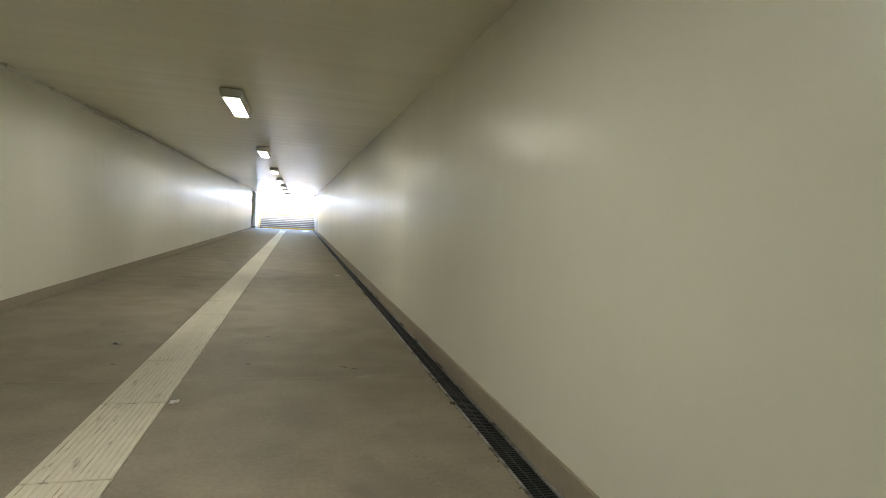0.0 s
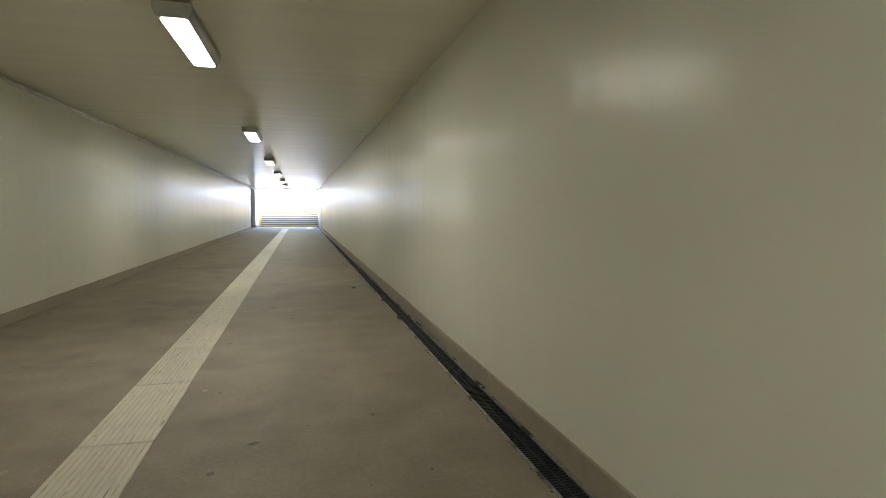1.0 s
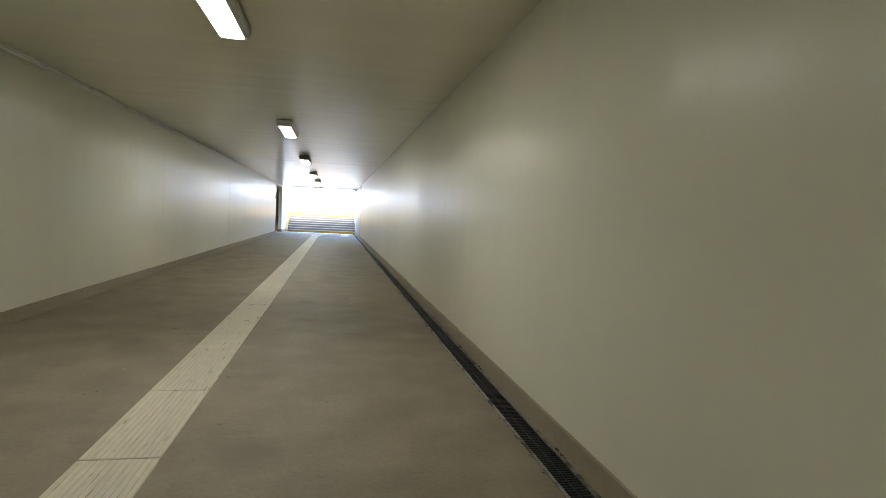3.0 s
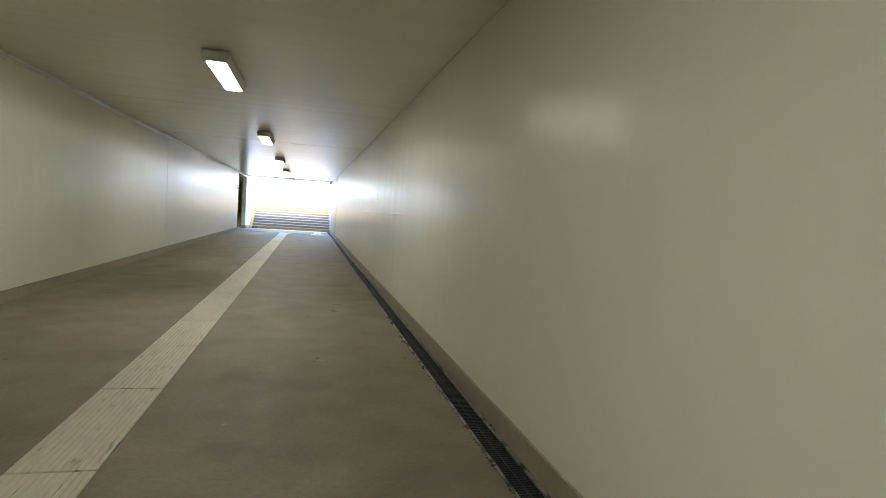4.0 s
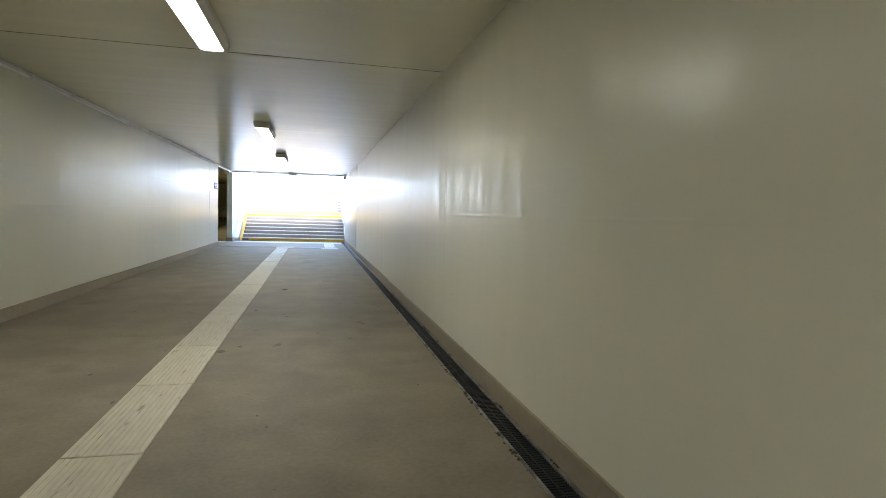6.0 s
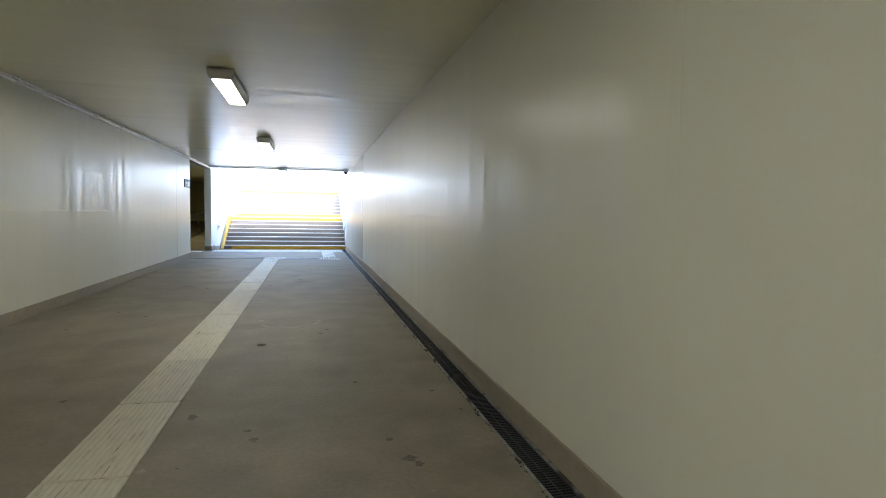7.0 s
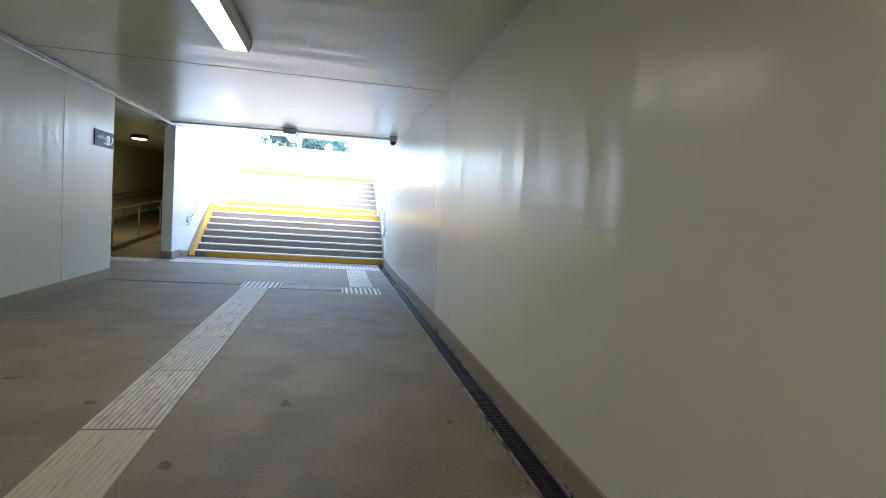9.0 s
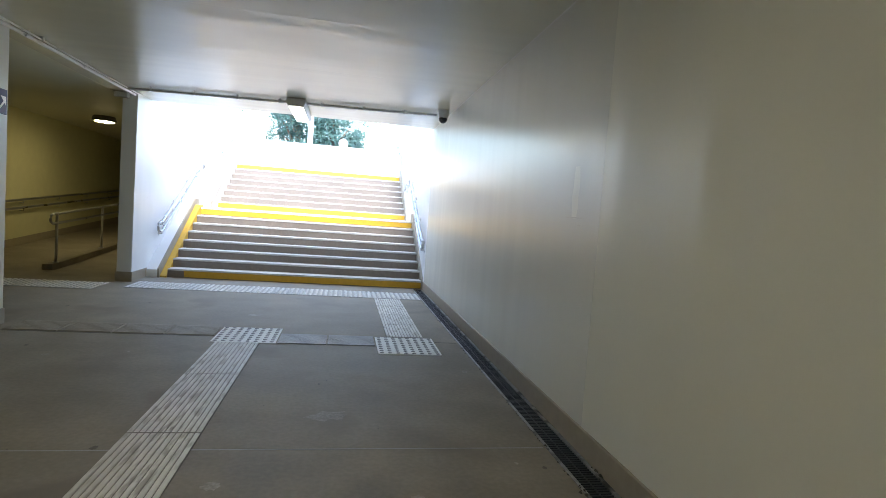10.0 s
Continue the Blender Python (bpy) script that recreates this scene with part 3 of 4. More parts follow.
def handrail(label, x, side, y, z):
    """Double rail on brackets; side points from the wall into the stairs."""
    rail = thing("handrail", label, "handrail", (x, y, z), "handrails on the stairs")
    slope = RISER / TREAD
    run = 7 * TREAD + 0.35
    r = 0.024
    px = 0.07 * side
    hi, lo = 0.90, 0.74
    pts = [(px, -0.14, hi - 0.01), (px, 0.0, hi)] + [(px, run * k / 6, hi + run * k / 6 * slope) for k in range(1, 7)] + [(px, run + 0.25, hi + run * slope)]
    low = [(px, -0.14, lo + 0.01), (px, 0.0, lo)] + [(px, run * k / 6, lo + run * k / 6 * slope) for k in range(1, 7)] + [(px, run + 0.25, lo + run * slope)]
    bm = bmesh.new()
    tube(bm, pts, r)
    part("rail", bm, M_STEEL, rail)
    bm = bmesh.new()
    tube(bm, low, r)
    part("rail", bm, M_STEEL, rail)
    for ends in (0, -1):
        bm = bmesh.new()
        mid = (Vector(pts[ends]) + Vector(low[ends])) / 2 + Vector((0, -0.06 if ends == 0 else 0.06, 0))
        tube(bm, [pts[ends], Vector(pts[ends]).lerp(mid, 0.5) + Vector((0, -0.02 if ends == 0 else 0.02, 0.02)), mid, Vector(low[ends]).lerp(mid, 0.5) + Vector((0, -0.02 if ends == 0 else 0.02, -0.02)), low[ends]], r)
        part("end_loop", bm, M_STEEL, rail)
    for t in (0.02, 0.35, 0.7, 1.0):
        for h in (hi, lo):
            zc = h + run * t * slope
            bm = bmesh.new()
            tube(bm, [(0, run * t, zc - 0.07), (px * 0.8, run * t, zc - 0.07), (px, run * t, zc - 0.015)], 0.009, 8)
            bmesh.ops.create_cone(bm, cap_ends=True, segments=14, radius1=0.035, radius2=0.035, depth=0.008, matrix=Matrix.Translation((0.004 * side, run * t, zc - 0.07)) @ Matrix.Rotation(radians(90), 4, "Y"))
            part("bracket", bm, M_STEEL, rail)
    return rail


for yy, zz in ((Y_STAIR, 0.0), (Y_FL2, Z1)):
    handrail("double steel handrail on brackets beside the stairs", X_COL, 1, yy + 0.42, zz)
    handrail("double steel handrail on brackets beside the stairs", XR, -1, yy, zz)

# ---- ramp passage ----


def up(y):
    return max(0.0, (y - Y_RAMP) * RISE)


wall_rail = thing("ramp_handrail", "double steel handrail on brackets along the ochre ramp wall", "handrail", (X_FAR, 0, 0))
for h in (0.92, 0.76):
    bm = bmesh.new()
    tube(bm, [(0.08, 43.0, h), (0.08, Y_RAMP, h), (0.08, Y_END - 0.2, h + up(Y_END - 0.2))], 0.024)
    part("rail", bm, M_STEEL, wall_rail)
y = 43.4
while y < Y_END - 0.5:
    for h in (0.92, 0.76):
        bm = bmesh.new()
        tube(bm, [(0, y, h + up(y) - 0.07), (0.07, y, h + up(y) - 0.07), (0.08, y, h + up(y) - 0.015)], 0.009, 8)
        part("bracket", bm, M_STEEL, wall_rail)
    y += 1.4

inner = thing("ramp_handrail", "pale steel handrail with a looped end behind the dividing wall", "handrail", (X_COL - 0.21, 0, 0))
for h in (0.92, 0.76):
    bm = bmesh.new()
    tube(bm, [(-0.08, Y_RAMP, h), (-0.08, Y_END - 0.2, h + up(Y_END - 0.2))], 0.024)
    part("rail", bm, M_STEEL, inner)
bm = bmesh.new()
tube(bm, [(-0.08, Y_RAMP, 0.92), (-0.08, Y_RAMP - 0.08, 0.89), (-0.08, Y_RAMP - 0.1, 0.84), (-0.08, Y_RAMP - 0.08, 0.79), (-0.08, Y_RAMP, 0.76)], 0.024)
part("end_loop", bm, M_STEEL, inner)
for k in range(7):
    y = Y_RAMP + 0.3 + 1.5 * k
    bm = bmesh.new()
    tube(bm, [(0, y, 0.69 + up(y)), (-0.07, y, 0.69 + up(y)), (-0.08, y, 0.745 + up(y))], 0.009, 8)
    tube(bm, [(0, y, 0.85 + up(y)), (-0.07, y, 0.85 + up(y)), (-0.08, y, 0.905 + up(y))], 0.009, 8)
    part("bracket", bm, M_STEEL, inner)

BX = -4.1
structure("ramp_kerb", (lambda bm: (prism(bm, [(Y_RAMP - 0.25, -0.01), (Y_RAMP - 0.25, 0.1), (Y_RAMP, 0.1), (Y_END, up(Y_END) + 0.1), (Y_END, up(Y_END) - 0.1)], "x", BX - 0.08, BX + 0.08), bm)[1])(bmesh.new()), M_FLOOR, "low concrete kerb between the ramp lanes", "kerb")
bal = thing("balustrade", "steel pipe balustrade with looped ends on the ramp kerb", "balustrade", (BX, 0, 0))
for h in (0.92, 0.76):
    bm = bmesh.new()
    tube(bm, [(0, Y_RAMP - 0.1, h + 0.0), (0, Y_RAMP + 0.15, h + up(Y_RAMP + 0.15)), (0, Y_END - 0.3, h + up(Y_END - 0.3))], 0.022)
    part("rail", bm, M_STEEL, bal)
bm = bmesh.new()
tube(bm, [(0, Y_RAMP - 0.1, 0.92), (0, Y_RAMP - 0.17, 0.89), (0, Y_RAMP - 0.19, 0.84), (0, Y_RAMP - 0.17, 0.79), (0, Y_RAMP - 0.1, 0.76)], 0.022)
part("end_loop", bm, M_STEEL, bal)
y = Y_RAMP + 0.02
while y < Y_END - 0.3:
    bm = bmesh.new()
    tube(bm, [(0, y, up(y) + 0.1), (0, y, up(y) + 0.92)], 0.022)
    bmesh.ops.create_cone(bm, cap_ends=True, segments=16, radius1=0.05, radius2=0.05, depth=0.01, matrix=Matrix.Translation((0, y, up(y) + 0.106)))
    part("post", bm, M_STEEL, bal)
    y += 1.75

# ---- tactile paving ----
SX0, SX1 = -0.493, -0.093


def ribbed_tile(length, ribs=12, top=M_STRIP, groove=M_STRIPBASE, rib=0.0078):
    verts, faces = [], []

    def slab(x0, x1, y0, y1, z0, z1, inset):
        i = len(verts)
        verts.extend([(x0, y0, z0), (x1, y0, z0), (x1, y1, z0), (x0, y1, z0), (x0 + inset, y0 + inset, z1), (x1 - inset, y0 + inset, z1), (x1 - inset, y1 - inset, z1), (x0 + inset, y1 - inset, z1)])
        faces.extend([(i + 4, i + 5, i + 6, i + 7), (i, i + 1, i + 5, i + 4), (i + 1, i + 2, i + 6, i + 5), (i + 2, i + 3, i + 7, i + 6), (i + 3, i, i + 4, i + 7)])

    w = SX1 - SX0
    slab(0, w, 0.005, length - 0.005, 0.0, 0.006, 0.002)
    base_faces = len(faces)
    step = w / ribs
    for k in range(ribs):
        slab(step * (k + 0.09), step * (k + 0.91), 0.010, length - 0.010, 0.006, rib, 0.0015)
    me = bpy.data.meshes.new("tactile_tile")
    me.from_pydata(verts, [], faces)
    me.materials.append(top)
    me.materials.append(groove)
    for f in me.polygons:
        f.material_index = 1 if f.index < base_faces else 0
    return me


guide = thing("tactile_guide_strip", "worn ivory ribbed tactile strip running along the concrete floor", "tactile paving", (SX0, 0, 0))
tile_mesh = ribbed_tile(1.1)
skylit_mesh = ribbed_tile(1.1, top=M_SKYLIT, groove=M_GROOVE, rib=0.010)
joints = [2.93 - 1.129 * k for k in range(14, 0, -1)]
for a, b, count in ((2.93, 10.83, 7), (10.83, 14.18, 3), (14.18, 19.19, 4), (19.19, 23.68, 4), (23.68, 27.36, 3), (27.36, 41.0, 12)):
    joints += [a + (b - a) * k / count for k in range(count)]
joints.append(41.0)
# From y = 36 on, tiles carry the daylight contrast in their colours.
for a, b in zip(joints, joints[1:]):
    t = new("tile", tile_mesh if a < 36.0 else skylit_mesh)
    t.parent, t.location, t.scale = guide, (0, a, 0.0), (1, (b - a) / 1.1, 1)
y = joints[-1]
rest = ribbed_tile(42.02 - y, top=M_SKYLIT, groove=M_GROOVE, rib=0.010)
t = new("tile", rest)
t.parent, t.location = guide, (0, y, 0.0)
guide2 = thing("tactile_guide_strip", "short ivory ribbed tactile strip leading to the stairs", "tactile paving", (1.16, 0, 0))
short = ribbed_tile((45.03 - 42.44) / 4, top=M_SKYLIT, groove=M_GROOVE, rib=0.010)
for k in range(4):
    t = new("tile", short)
    t.parent, t.location = guide2, (0, 42.44 + k * (45.03 - 42.44) / 4, 0.0)


def stud_field(name, label, x0, x1, y0, y1, pitch=0.075, r=0.029, base=M_PADBASE, top=M_STUD):
    pad = thing(name, label, "tactile paving", ((x0 + x1) / 2, (y0 + y1) / 2, 0))
    w, d = (x1 - x0) / 2, (y1 - y0) / 2
    bm = bmesh.new()
    box(bm, -w, w, -d, d, 0.0, 0.006, 0.002)
    part("plate", bm, base, pad, "flat backing plate")
    verts, faces = [], []
    nx, ny = int(2 * w / pitch), int(2 * d / pitch)
    for a in range(nx):
        for b in range(ny):
            cx, cy = (a - (nx - 1) / 2) * 2 * w / nx, (b - (ny - 1) / 2) * 2 * d / ny
            i = len(verts)
            for q, z in ((r, 0.0055), (r * 0.7, 0.012)):
                verts.extend([(cx + q * math.cos(math.pi * k / 4), cy + q * math.sin(math.pi * k / 4), z) for k in range(8)])
            faces.extend([(i + k, i + (k + 1) % 8, i + 8 + (k + 1) % 8, i + 8 + k) for k in range(8)])
            faces.append(tuple(range(i + 8, i + 16)))
    me = bpy.data.meshes.new("studs")
    me.from_pydata(verts, [], faces)
    me.materials.append(top)
    st = new("studs", me)
    st.parent = pad
    tagged(st, "rows of raised round studs", kind="stuff")
    return pad


stud_field("tactile_pad", "square white studded tactile pad ending the guide strip", -0.545, 0.055, 42.03, 42.68, r=0.022, base=M_STUD, top=M_DARKRIB)
stud_field("tactile_pad", "square white studded tactile pad beside the drain", 1.03, 1.645, 41.73, 42.42, r=0.022, base=M_STUD, top=M_DARKRIB)
stud_field("tactile_warning_strip", "white studded warning strip before the stairs", X_COL + 0.1, XR - 0.2, 45.08, 45.72)
stud_field("tactile_warning_strip", "dim studded warning strip before the ramp", -4.15, -2.72, 44.8, 45.45)
for label, x0, count, length, y1, top, groove in (
        ("dark grey ribbed tactile strip set between two white pads", 0.062, 2, 0.48, 42.43, M_DARKRIB, M_GROOVE),
        ("brown ribbed tactile strip leading towards the ramp", -2.44, 4, 0.4725, 42.68, M_BROWNRIB, M_BASE)):
    cross = thing("tactile_cross_strip", label, "tactile paving", (x0, y1, 0))
    cross_mesh = ribbed_tile(length, 10, top, groove, 0.010)
    for k in range(count):
        t = new("tile", cross_mesh)
        t.parent, t.location, t.rotation_euler = cross, (k * length, 0, 0.0), (0, 0, radians(-90))

# ---- sign ----
sign = thing("direction_sign", "slate blue direction sign with white pictogram and arrow on the wall", "sign", (XL + 0.004, 42.17, 2.115))
bm = bmesh.new()
box(bm, -0.003, 0.012, -0.34, 0.34, -0.115, 0.115, 0.003)
part("panel", bm, M_SIGN, sign)
bm = boxes((0.0122, 0.014, 0.06, 0.19, -0.075, 0.06))
part("pictogram", bm, M_WHITE, sign, "white square pictogram")
bm = boxes((0.0142, 0.0152, 0.10, 0.125, -0.05, 0.04), (0.0142, 0.0152, 0.125, 0.16, -0.05, -0.03))
part("pictogram_mark", bm, M_SIGN, sign, "dark mark in the pictogram")
text = bpy.data.curves.new("wording", "FONT")
text.body, text.size, text.extrude, text.align_x, text.align_y = "wyj\u015bcie", 0.095, 0.0006, "CENTER", "CENTER"
flat = new("wording", text)
bpy.context.view_layer.update()
word = bpy.data.meshes.new_from_object(flat.evaluated_get(bpy.context.evaluated_depsgraph_get()))
bpy.data.objects.remove(flat)
word.transform(Matrix(((0, 0, 1, 0.0128), (1, 0, 0, -0.11), (0, 1, 0, 0.02), (0, 0, 0, 1))))
word.materials.clear()
word.materials.append(M_WHITE)
lettering = new("lettering", word)
lettering.parent = sign
tagged(lettering, "white lower-case word for exit")
part("lettering", boxes((0.0122, 0.0135, -0.03, 0.03, -0.075, -0.05)), M_WHITE, sign, "pale bar of lettering")
bm = bmesh.new()
prism(bm, [(0.225, -0.055), (0.24, -0.07), (0.30, -0.01), (0.32, -0.03), (0.32, 0.05), (0.24, 0.05), (0.26, 0.03), (0.285, 0.005)], "x", 0.0122, 0.0135)
part("arrow", bm, M_WHITE, sign, "white slanting arrow")

# ---- litter ----


def scrap(name, label, category, x, y, size, mat, turn):
    bm = bmesh.new()
    n = 5
    grid = [[bm.verts.new(((i / (n - 1) - 0.5) * size, (j / (n - 1) - 0.5) * size * 0.6, 0.012 + 0.01 * math.sin(i * 1.7 + j) * size / 0.08)) for j in range(n)] for i in range(n)]
    for i in range(n - 1):
        for j in range(n - 1):
            bm.faces.new((grid[i][j], grid[i + 1][j], grid[i + 1][j + 1], grid[i][j + 1]))
    bmesh.ops.solidify(bm, geom=bm.faces[:], thickness=0.003)
    low = min(v.co.z for v in bm.verts)
    for v in bm.verts:
        v.co.z -= low - 0.0005
    ob = new(name, mesh_of(name, bm, mat))
    ob.location, ob.rotation_euler = (x, y, 0.0), (0, 0, turn)
    return tagged(ob, label, category)


scrap("paper_scrap", "small crumpled white paper scrap on the concrete floor", "litter", -0.886, 5.82, 0.08, M_PAPER, 0.3)
scrap("paper_scrap", "small white scrap lying beside the tactile strip", "litter", -0.045, 4.05, 0.075, M_PAPER, 1.1)
scrap("paper_scrap", "torn pale scrap on the floor near the drain", "litter", 1.631, 12.36, 0.09, M_PAPER, 0.2)
scrap("paper_scrap", "tiny white scrap on the floor near the drain", "litter", 0.863, 39.04, 0.035, M_PAPER, 0.9)
scrap("dry_leaf", "dark dry leaf lying on the concrete floor", "litter", 0.318, 31.25, 0.075, M_DRYLEAF, 0.5)



def blot(x, y, a, b, turn, seed, mat, label="dark scuffed stain on the concrete floor"):
    """A flat scuff with a ragged outline."""
    rng = random.Random(seed)
    bm = bmesh.new()
    n = 16
    ring = [bm.verts.new((a * math.cos(2 * math.pi * k / n) * rng.uniform(0.45, 1.1), b * math.sin(2 * math.pi * k / n) * rng.uniform(0.45, 1.1), 0.0012)) for k in range(n)]
    bm.faces.new(ring)
    ob = new("floor_stain", mesh_of("floor_stain", bm, mat))
    ob.location, ob.rotation_euler = (x, y, 0.0), (0, 0, turn)
    return tagged(ob, label, "stain", "stains on the floor")


M_SCUFF = material("dark_scuff", (0.155, 0.132, 0.112), 0.65, spec=0.3, grain=0.3, blotch=0.3, scale=40.0, bump=0.0)
for k, (x, y, a, b, turn) in enumerate(((1.24, 21.14, 0.035, 0.09, 0.4), (1.30, 21.65, 0.10, 0.025, 0.1), (1.18, 21.75, 0.06, 0.02, -0.6), (0.10, 27.3, 0.03, 0.05, 0), (0.42, 29.0, 0.03, 0.03, 0), (1.25, 28.7, 0.03, 0.03, 0), (1.37, 28.35, 0.03, 0.04, 0), (0.08, 36.0, 0.04, 0.07, 0.3), (1.18, 4.9, 0.03, 0.05, 0.9), (1.28, 4.85, 0.05, 0.02, 0.2), (-1.3, 4.2, 0.04, 0.02, 0.4), (-1.1, 20.9, 0.05, 0.015, 0.5), (0.55, 9.8, 0.04, 0.02, 0))):
    blot(x, y, a, b, turn, k, M_SCUFF)
for k, (x, y, a, b, turn) in enumerate(((-0.05, 27.13, 0.05, 0.06, 0.2), (0.45, 27.34, 0.05, 0.09, -0.5), (1.33, 28.42, 0.05, 0.05, 0.0), (0.47, 28.86, 0.035, 0.04, 0.3), (0.04, 29.31, 0.04, 0.06, 0.1), (0.59, 36.87, 0.05, 0.09, 0.2), (0.47, 6.15, 0.05, 0.03, 0.4), (-0.62, 36.9, 0.05, 0.06, 0.6), (-1.32, 37.4, 0.07, 0.04, 0.2), (-0.95, 35.7, 0.04, 0.07, 0.0))):
    blot(x, y, a, b, turn, k + 70, M_SCUFF)
for k, (x, y, a, b, turn) in enumerate(((0.62, 40.15, 0.16, 0.10, 0.2), (0.1, 39.25, 0.06, 0.05, 0.0), (1.05, 39.1, 0.05, 0.04, 0.5), (1.45, 42.9, 0.10, 0.15, 0.4), (-0.35, 43.4, 0.12, 0.05, 0.3), (1.35, 4.6, 0.12, 0.03, 0.5), (1.0, 4.45, 0.12, 0.02, 0.1))):
    blot(x, y, a, b, turn, k + 40, M_DUST, "pale dusty smear on the concrete floor")

# a pale dried ring, broken where feet have crossed it
for k in range(13):
    a = 2 * math.pi * k / 13
    if k not in (1, 2, 4, 7, 9, 11):
        blot(0.55 + 0.36 * math.cos(a), 32.5 + 0.38 * math.sin(a), 0.03, 0.09, a, k + 90, M_DUST, "pale dried arc of dust on the concrete floor")

# fine specks trodden into the floor
def specks(name, label, count, low, high, mat, seed):
    dice = random.Random(seed)
    verts, faces = [], []
    for _ in range(count):
        x, y, q = dice.uniform(XL + 0.1, X_DRAIN - 0.08), dice.uniform(2.0, 44.5), low + (high - low) * dice.random() ** 3
        if SX0 - q < x < SX1 + q or (y > 41.6 and x > -0.7):
            continue
        i, turn = len(verts), dice.uniform(0, 6.28)
        verts.extend([(x + q * math.cos(turn + k * 0.8976) * dice.uniform(0.5, 1.1), y + q * 1.3 * math.sin(turn + k * 0.8976) * dice.uniform(0.5, 1.1), 0.001) for k in range(7)])
        faces.append(tuple(range(i, i + 7)))
    me = bpy.data.meshes.new(name)
    me.from_pydata(verts, [], faces)
    me.materials.append(mat)
    tagged(new(name, me), label, "stain", kind="stuff")


specks("floor_specks", "small dark specks trodden into the concrete floor", 260, 0.006, 0.032, M_SCUFF, 11)
specks("floor_dust", "small pale dusty specks on the concrete floor", 120, 0.005, 0.035, M_DUST, 12)

def wall_mark(y, z, a, b, seed, label):
    dice = random.Random(seed)
    bm = bmesh.new()
    bm.faces.new([bm.verts.new((0, a * math.cos(k * 0.524) * dice.uniform(0.5, 1.1), b * math.sin(k * 0.524) * dice.uniform(0.5, 1.1))) for k in range(12)])
    ob = new("wall_scuff", mesh_of("wall_scuff", bm, M_CONDUIT))
    ob.location = (XR - 0.0015, y, z)
    tagged(ob, label, "stain", "marks on the wall")


wall_mark(39.95, 1.393, 0.2, 0.006, 1, "thin brownish scrape on the cream wall")
wall_mark(39.88, 1.345, 0.03, 0.008, 2, "small brownish chip on the cream wall")
wall_mark(30.24, 1.865, 0.02, 0.006, 3, "tiny brownish nick on the cream wall")

# grit and tufts caught along the drain
rng = random.Random(5)
verts, faces = [], []
for _ in range(900):
    y = rng.uniform(1.0, Y_STAIR - 0.3)
    x = X_DRAIN - 0.002 - abs(rng.gauss(0, 0.007)) if rng.random() < 0.75 else X_DRAIN2 + abs(rng.gauss(0, 0.006))
    q = rng.uniform(0.003, 0.010)
    i = len(verts)
    verts.extend([(x + q * math.cos(a) * rng.uniform(0.5, 1.2), y + q * 1.6 * math.sin(a) * rng.uniform(0.5, 1.2), 0.0005) for a in (0, 1.26, 2.51, 3.77, 5.03)])
    verts.append((x, y, q * 0.5))
    faces.extend([(i + k, i + (k + 1) % 5, i + 5) for k in range(5)])
for _ in range(60):
    y0, left_side = rng.uniform(1.0, 40.0), rng.random() < 0.65
    for _ in range(6):
        y = y0 + rng.gauss(0, 0.035)
        x = X_DRAIN + 0.006 - abs(rng.gauss(0, 0.009)) if left_side else X_DRAIN2 - 0.004 + abs(rng.gauss(0, 0.008))
        q = rng.uniform(0.006, 0.018)
        i = len(verts)
        verts.extend([(x + q * math.cos(a) * rng.uniform(0.5, 1.2), y + q * 1.4 * math.sin(a) * rng.uniform(0.5, 1.2), 0.0008) for a in (0, 1.26, 2.51, 3.77, 5.03)])
        verts.append((x, y, q * 0.9))
        faces.extend([(i + k, i + (k + 1) % 5, i + 5) for k in range(5)])
me = bpy.data.meshes.new("drain_grit")
me.from_pydata(verts, [], faces)
me.materials.append(M_MOSS)
tagged(new("drain_grit", me), "dark mossy grit and dirt along the drain's edge", "grit", kind="stuff")

bead = bmesh.new()
tube(bead, [(XR - 0.004, 15.0, H - 0.004), (XR - 0.004, Y_EDGE, H - 0.004)], 0.004, 8)
structure("trim_ceiling", bead, M_CONDUIT, "pale sealant bead in the ceiling corner", "trim")

# ---- outside ----
BIG = 900.0
hx0, hx1, hx2 = X_FAR - 0.3, XR + 0.3, X_COL
yb = Y_END + 0.3
gm = bmesh.new()
for x0, x1, y0, y1 in ((-BIG, hx0, -BIG, BIG), (hx0, hx1, -BIG, Y0 - 0.3), (hx1, BIG, -BIG, BIG), (hx2, hx1, Y_TOP2 + 0.1, yb), (hx0, hx1, yb, BIG)):
    gm.faces.new([gm.verts.new(p) for p in ((x0, y0, Z2), (x1, y0, Z2), (x1, y1, Z2), (x0, y1, Z2))])
structure("ground", gm, M_GROUND, "pale sunlit paving above the stairs", "ground")
bw = structure("boundary_wall", boxes((-14, 16, 62.0, 62.3, Z2, 4.05), (-14, 16, 61.95, 62.35, 4.0505, 4.14)), M_RENDER, "white rendered wall beyond the stair head", "wall")
post = thing("white_post", "white painted post beyond the stair head", "post", (-1.0, 61.0, Z2))
bm = bmesh.new()
tube(bm, [(0, 0, 0.02), (0, 0, 4.4)], 0.11, 16)
part("shaft", bm, M_WHITE, post)
bm = bmesh.new()
box(bm, -0.2, 0.2, -0.2, 0.2, 0.0, 0.03, 0.005)
part("foot", bm, M_WHITE, post)
disc = thing("round_sign", "plain white round sign on a thin pole", "sign", (0.4, 61.5, Z2))
bm = bmesh.new()
tube(bm, [(0, 0, 0.0), (0, 0, 2.1)], 0.03, 10)
part("pole", bm, M_WHITE, disc)
bm = bmesh.new()
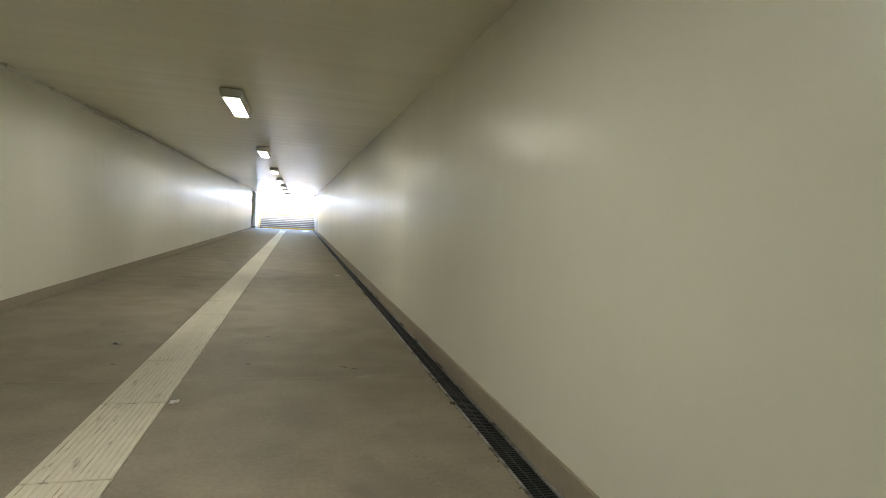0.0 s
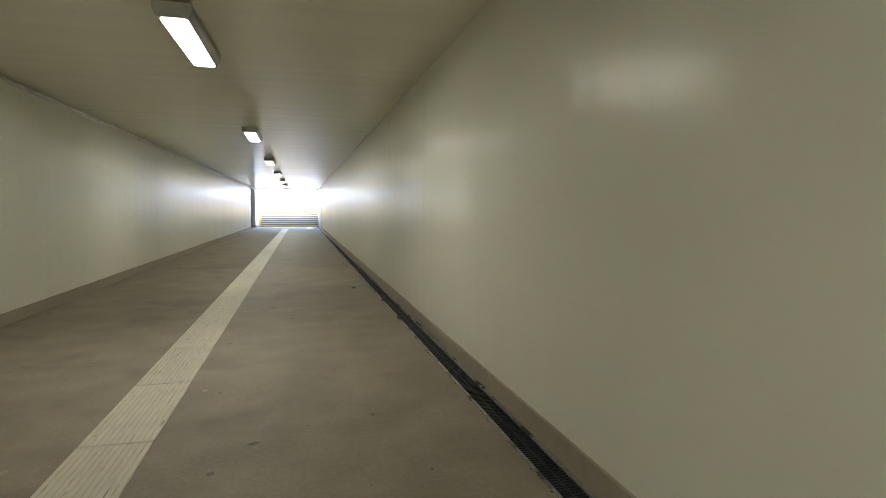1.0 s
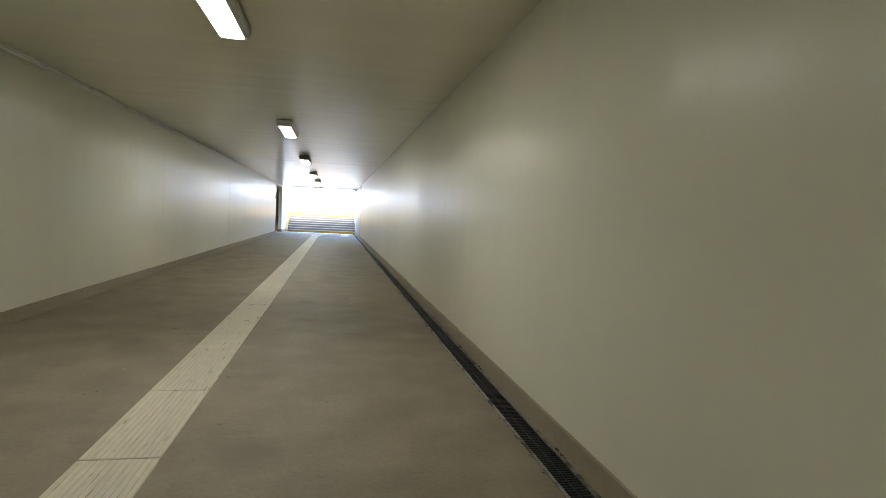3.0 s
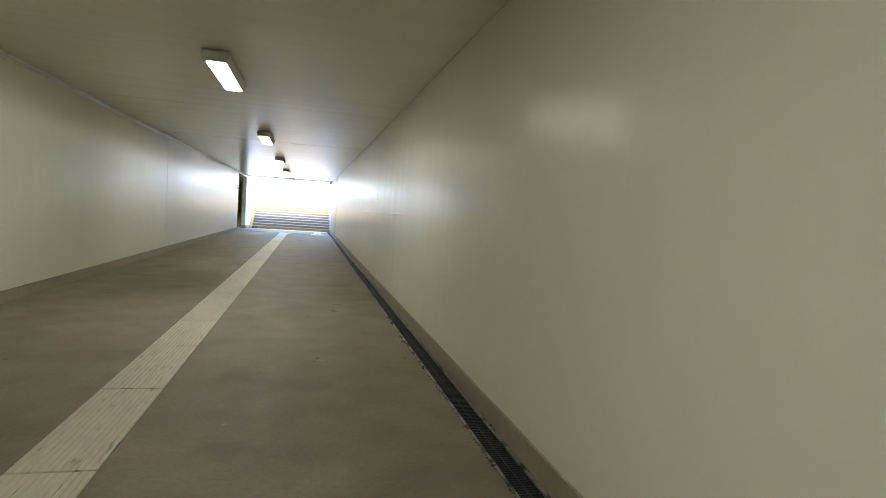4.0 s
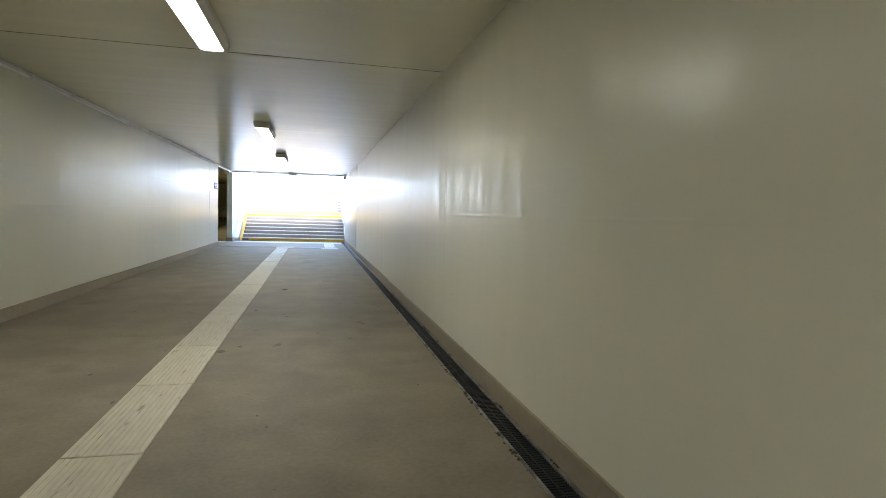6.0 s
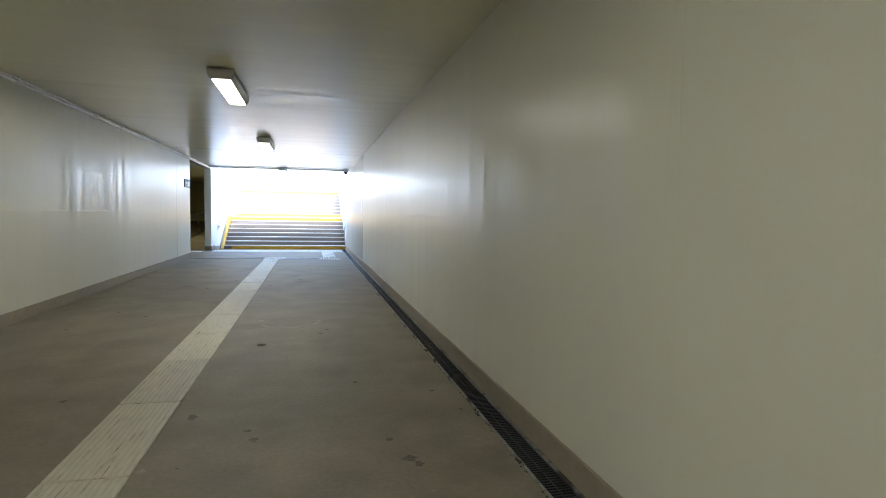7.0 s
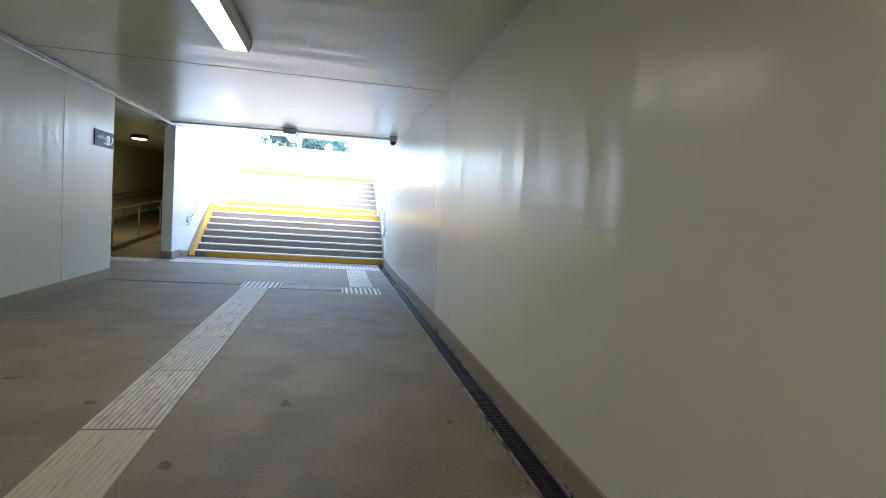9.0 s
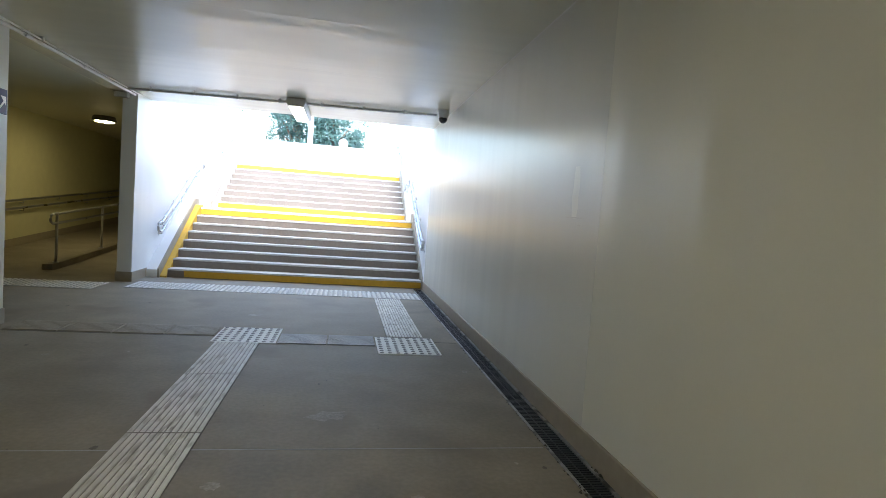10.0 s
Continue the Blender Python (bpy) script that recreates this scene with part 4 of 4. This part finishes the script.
bmesh.ops.create_cone(bm, cap_ends=True, segments=28, radius1=0.2, radius2=0.2, depth=0.02, matrix=Matrix.Translation((0, -0.045, 1.88)) @ Matrix.Rotation(radians(90), 4, "X"))
part("face", bm, M_WHITE, disc)


def tree(x, y, height, spread, seed, label):
    rng = random.Random(seed)
    ob = thing("tree", label, "tree", (x, y, Z2), "trees beyond the wall")
    bm = bmesh.new()
    lean = Vector((rng.uniform(-0.4, 0.4), rng.uniform(-0.3, 0.3), 0))
    trunk = [Vector((0, 0, -0.1)) + lean * (k / 6) ** 1.5 + Vector((0, 0, height * 0.55 * k / 6)) for k in range(7)]
    tube(bm, trunk, [0.22 - 0.02 * k for k in range(7)], 10)
    tips = []
    for k in range(12):
        a = 2 * math.pi * k / 12 + rng.uniform(-0.3, 0.3)
        s = trunk[2 + k % 5]
        e = s + Vector((math.cos(a) * spread * rng.uniform(0.5, 0.95), math.sin(a) * spread * rng.uniform(0.5, 0.95), height * rng.uniform(0.10, 0.42)))
        m = s.lerp(e, 0.5) + Vector((0, 0, rng.uniform(0.1, 0.5)))
        tube(bm, [s, m, e], [0.08, 0.05, 0.02], 7)
        tips += [e, m, m.lerp(e, 0.6)]
    part("trunk", bm, M_BARK, ob)
    verts, faces = [], []
    for tip in tips:
        for _ in range(4):
            c = tip + Vector((rng.gauss(0, 0.55), rng.gauss(0, 0.55), rng.gauss(0, 0.45)))
            r = rng.uniform(0.25, 0.55)
            for _ in range(60):
                p = c + Vector((rng.gauss(0, 1), rng.gauss(0, 1), rng.gauss(0, 0.8))).normalized() * r * rng.random() ** 0.4
                u = Vector((rng.gauss(0, 1), rng.gauss(0, 1), rng.gauss(0, 1))).normalized()
                v = u.orthogonal().normalized()
                s = rng.uniform(0.05, 0.10)
                i = len(verts)
                verts.extend([p - u * s, p + v * s * 0.5, p + u * s, p - v * s * 0.5])
                faces.append((i, i + 1, i + 2, i + 3))
    me = bpy.data.meshes.new("crown")
    me.from_pydata(verts, [], faces)
    me.materials.append(M_LEAF)
    cr = new("crown", me)
    cr.parent = ob
    tagged(cr, "open leafy crown", kind="stuff")
    return ob


tree(-1.75, 66.0, 5.6, 1.7, 3, "leafy green tree behind the white wall")
tree(0.0, 65.4, 5.7, 1.45, 8, "leafy green tree with an open crown behind the wall")
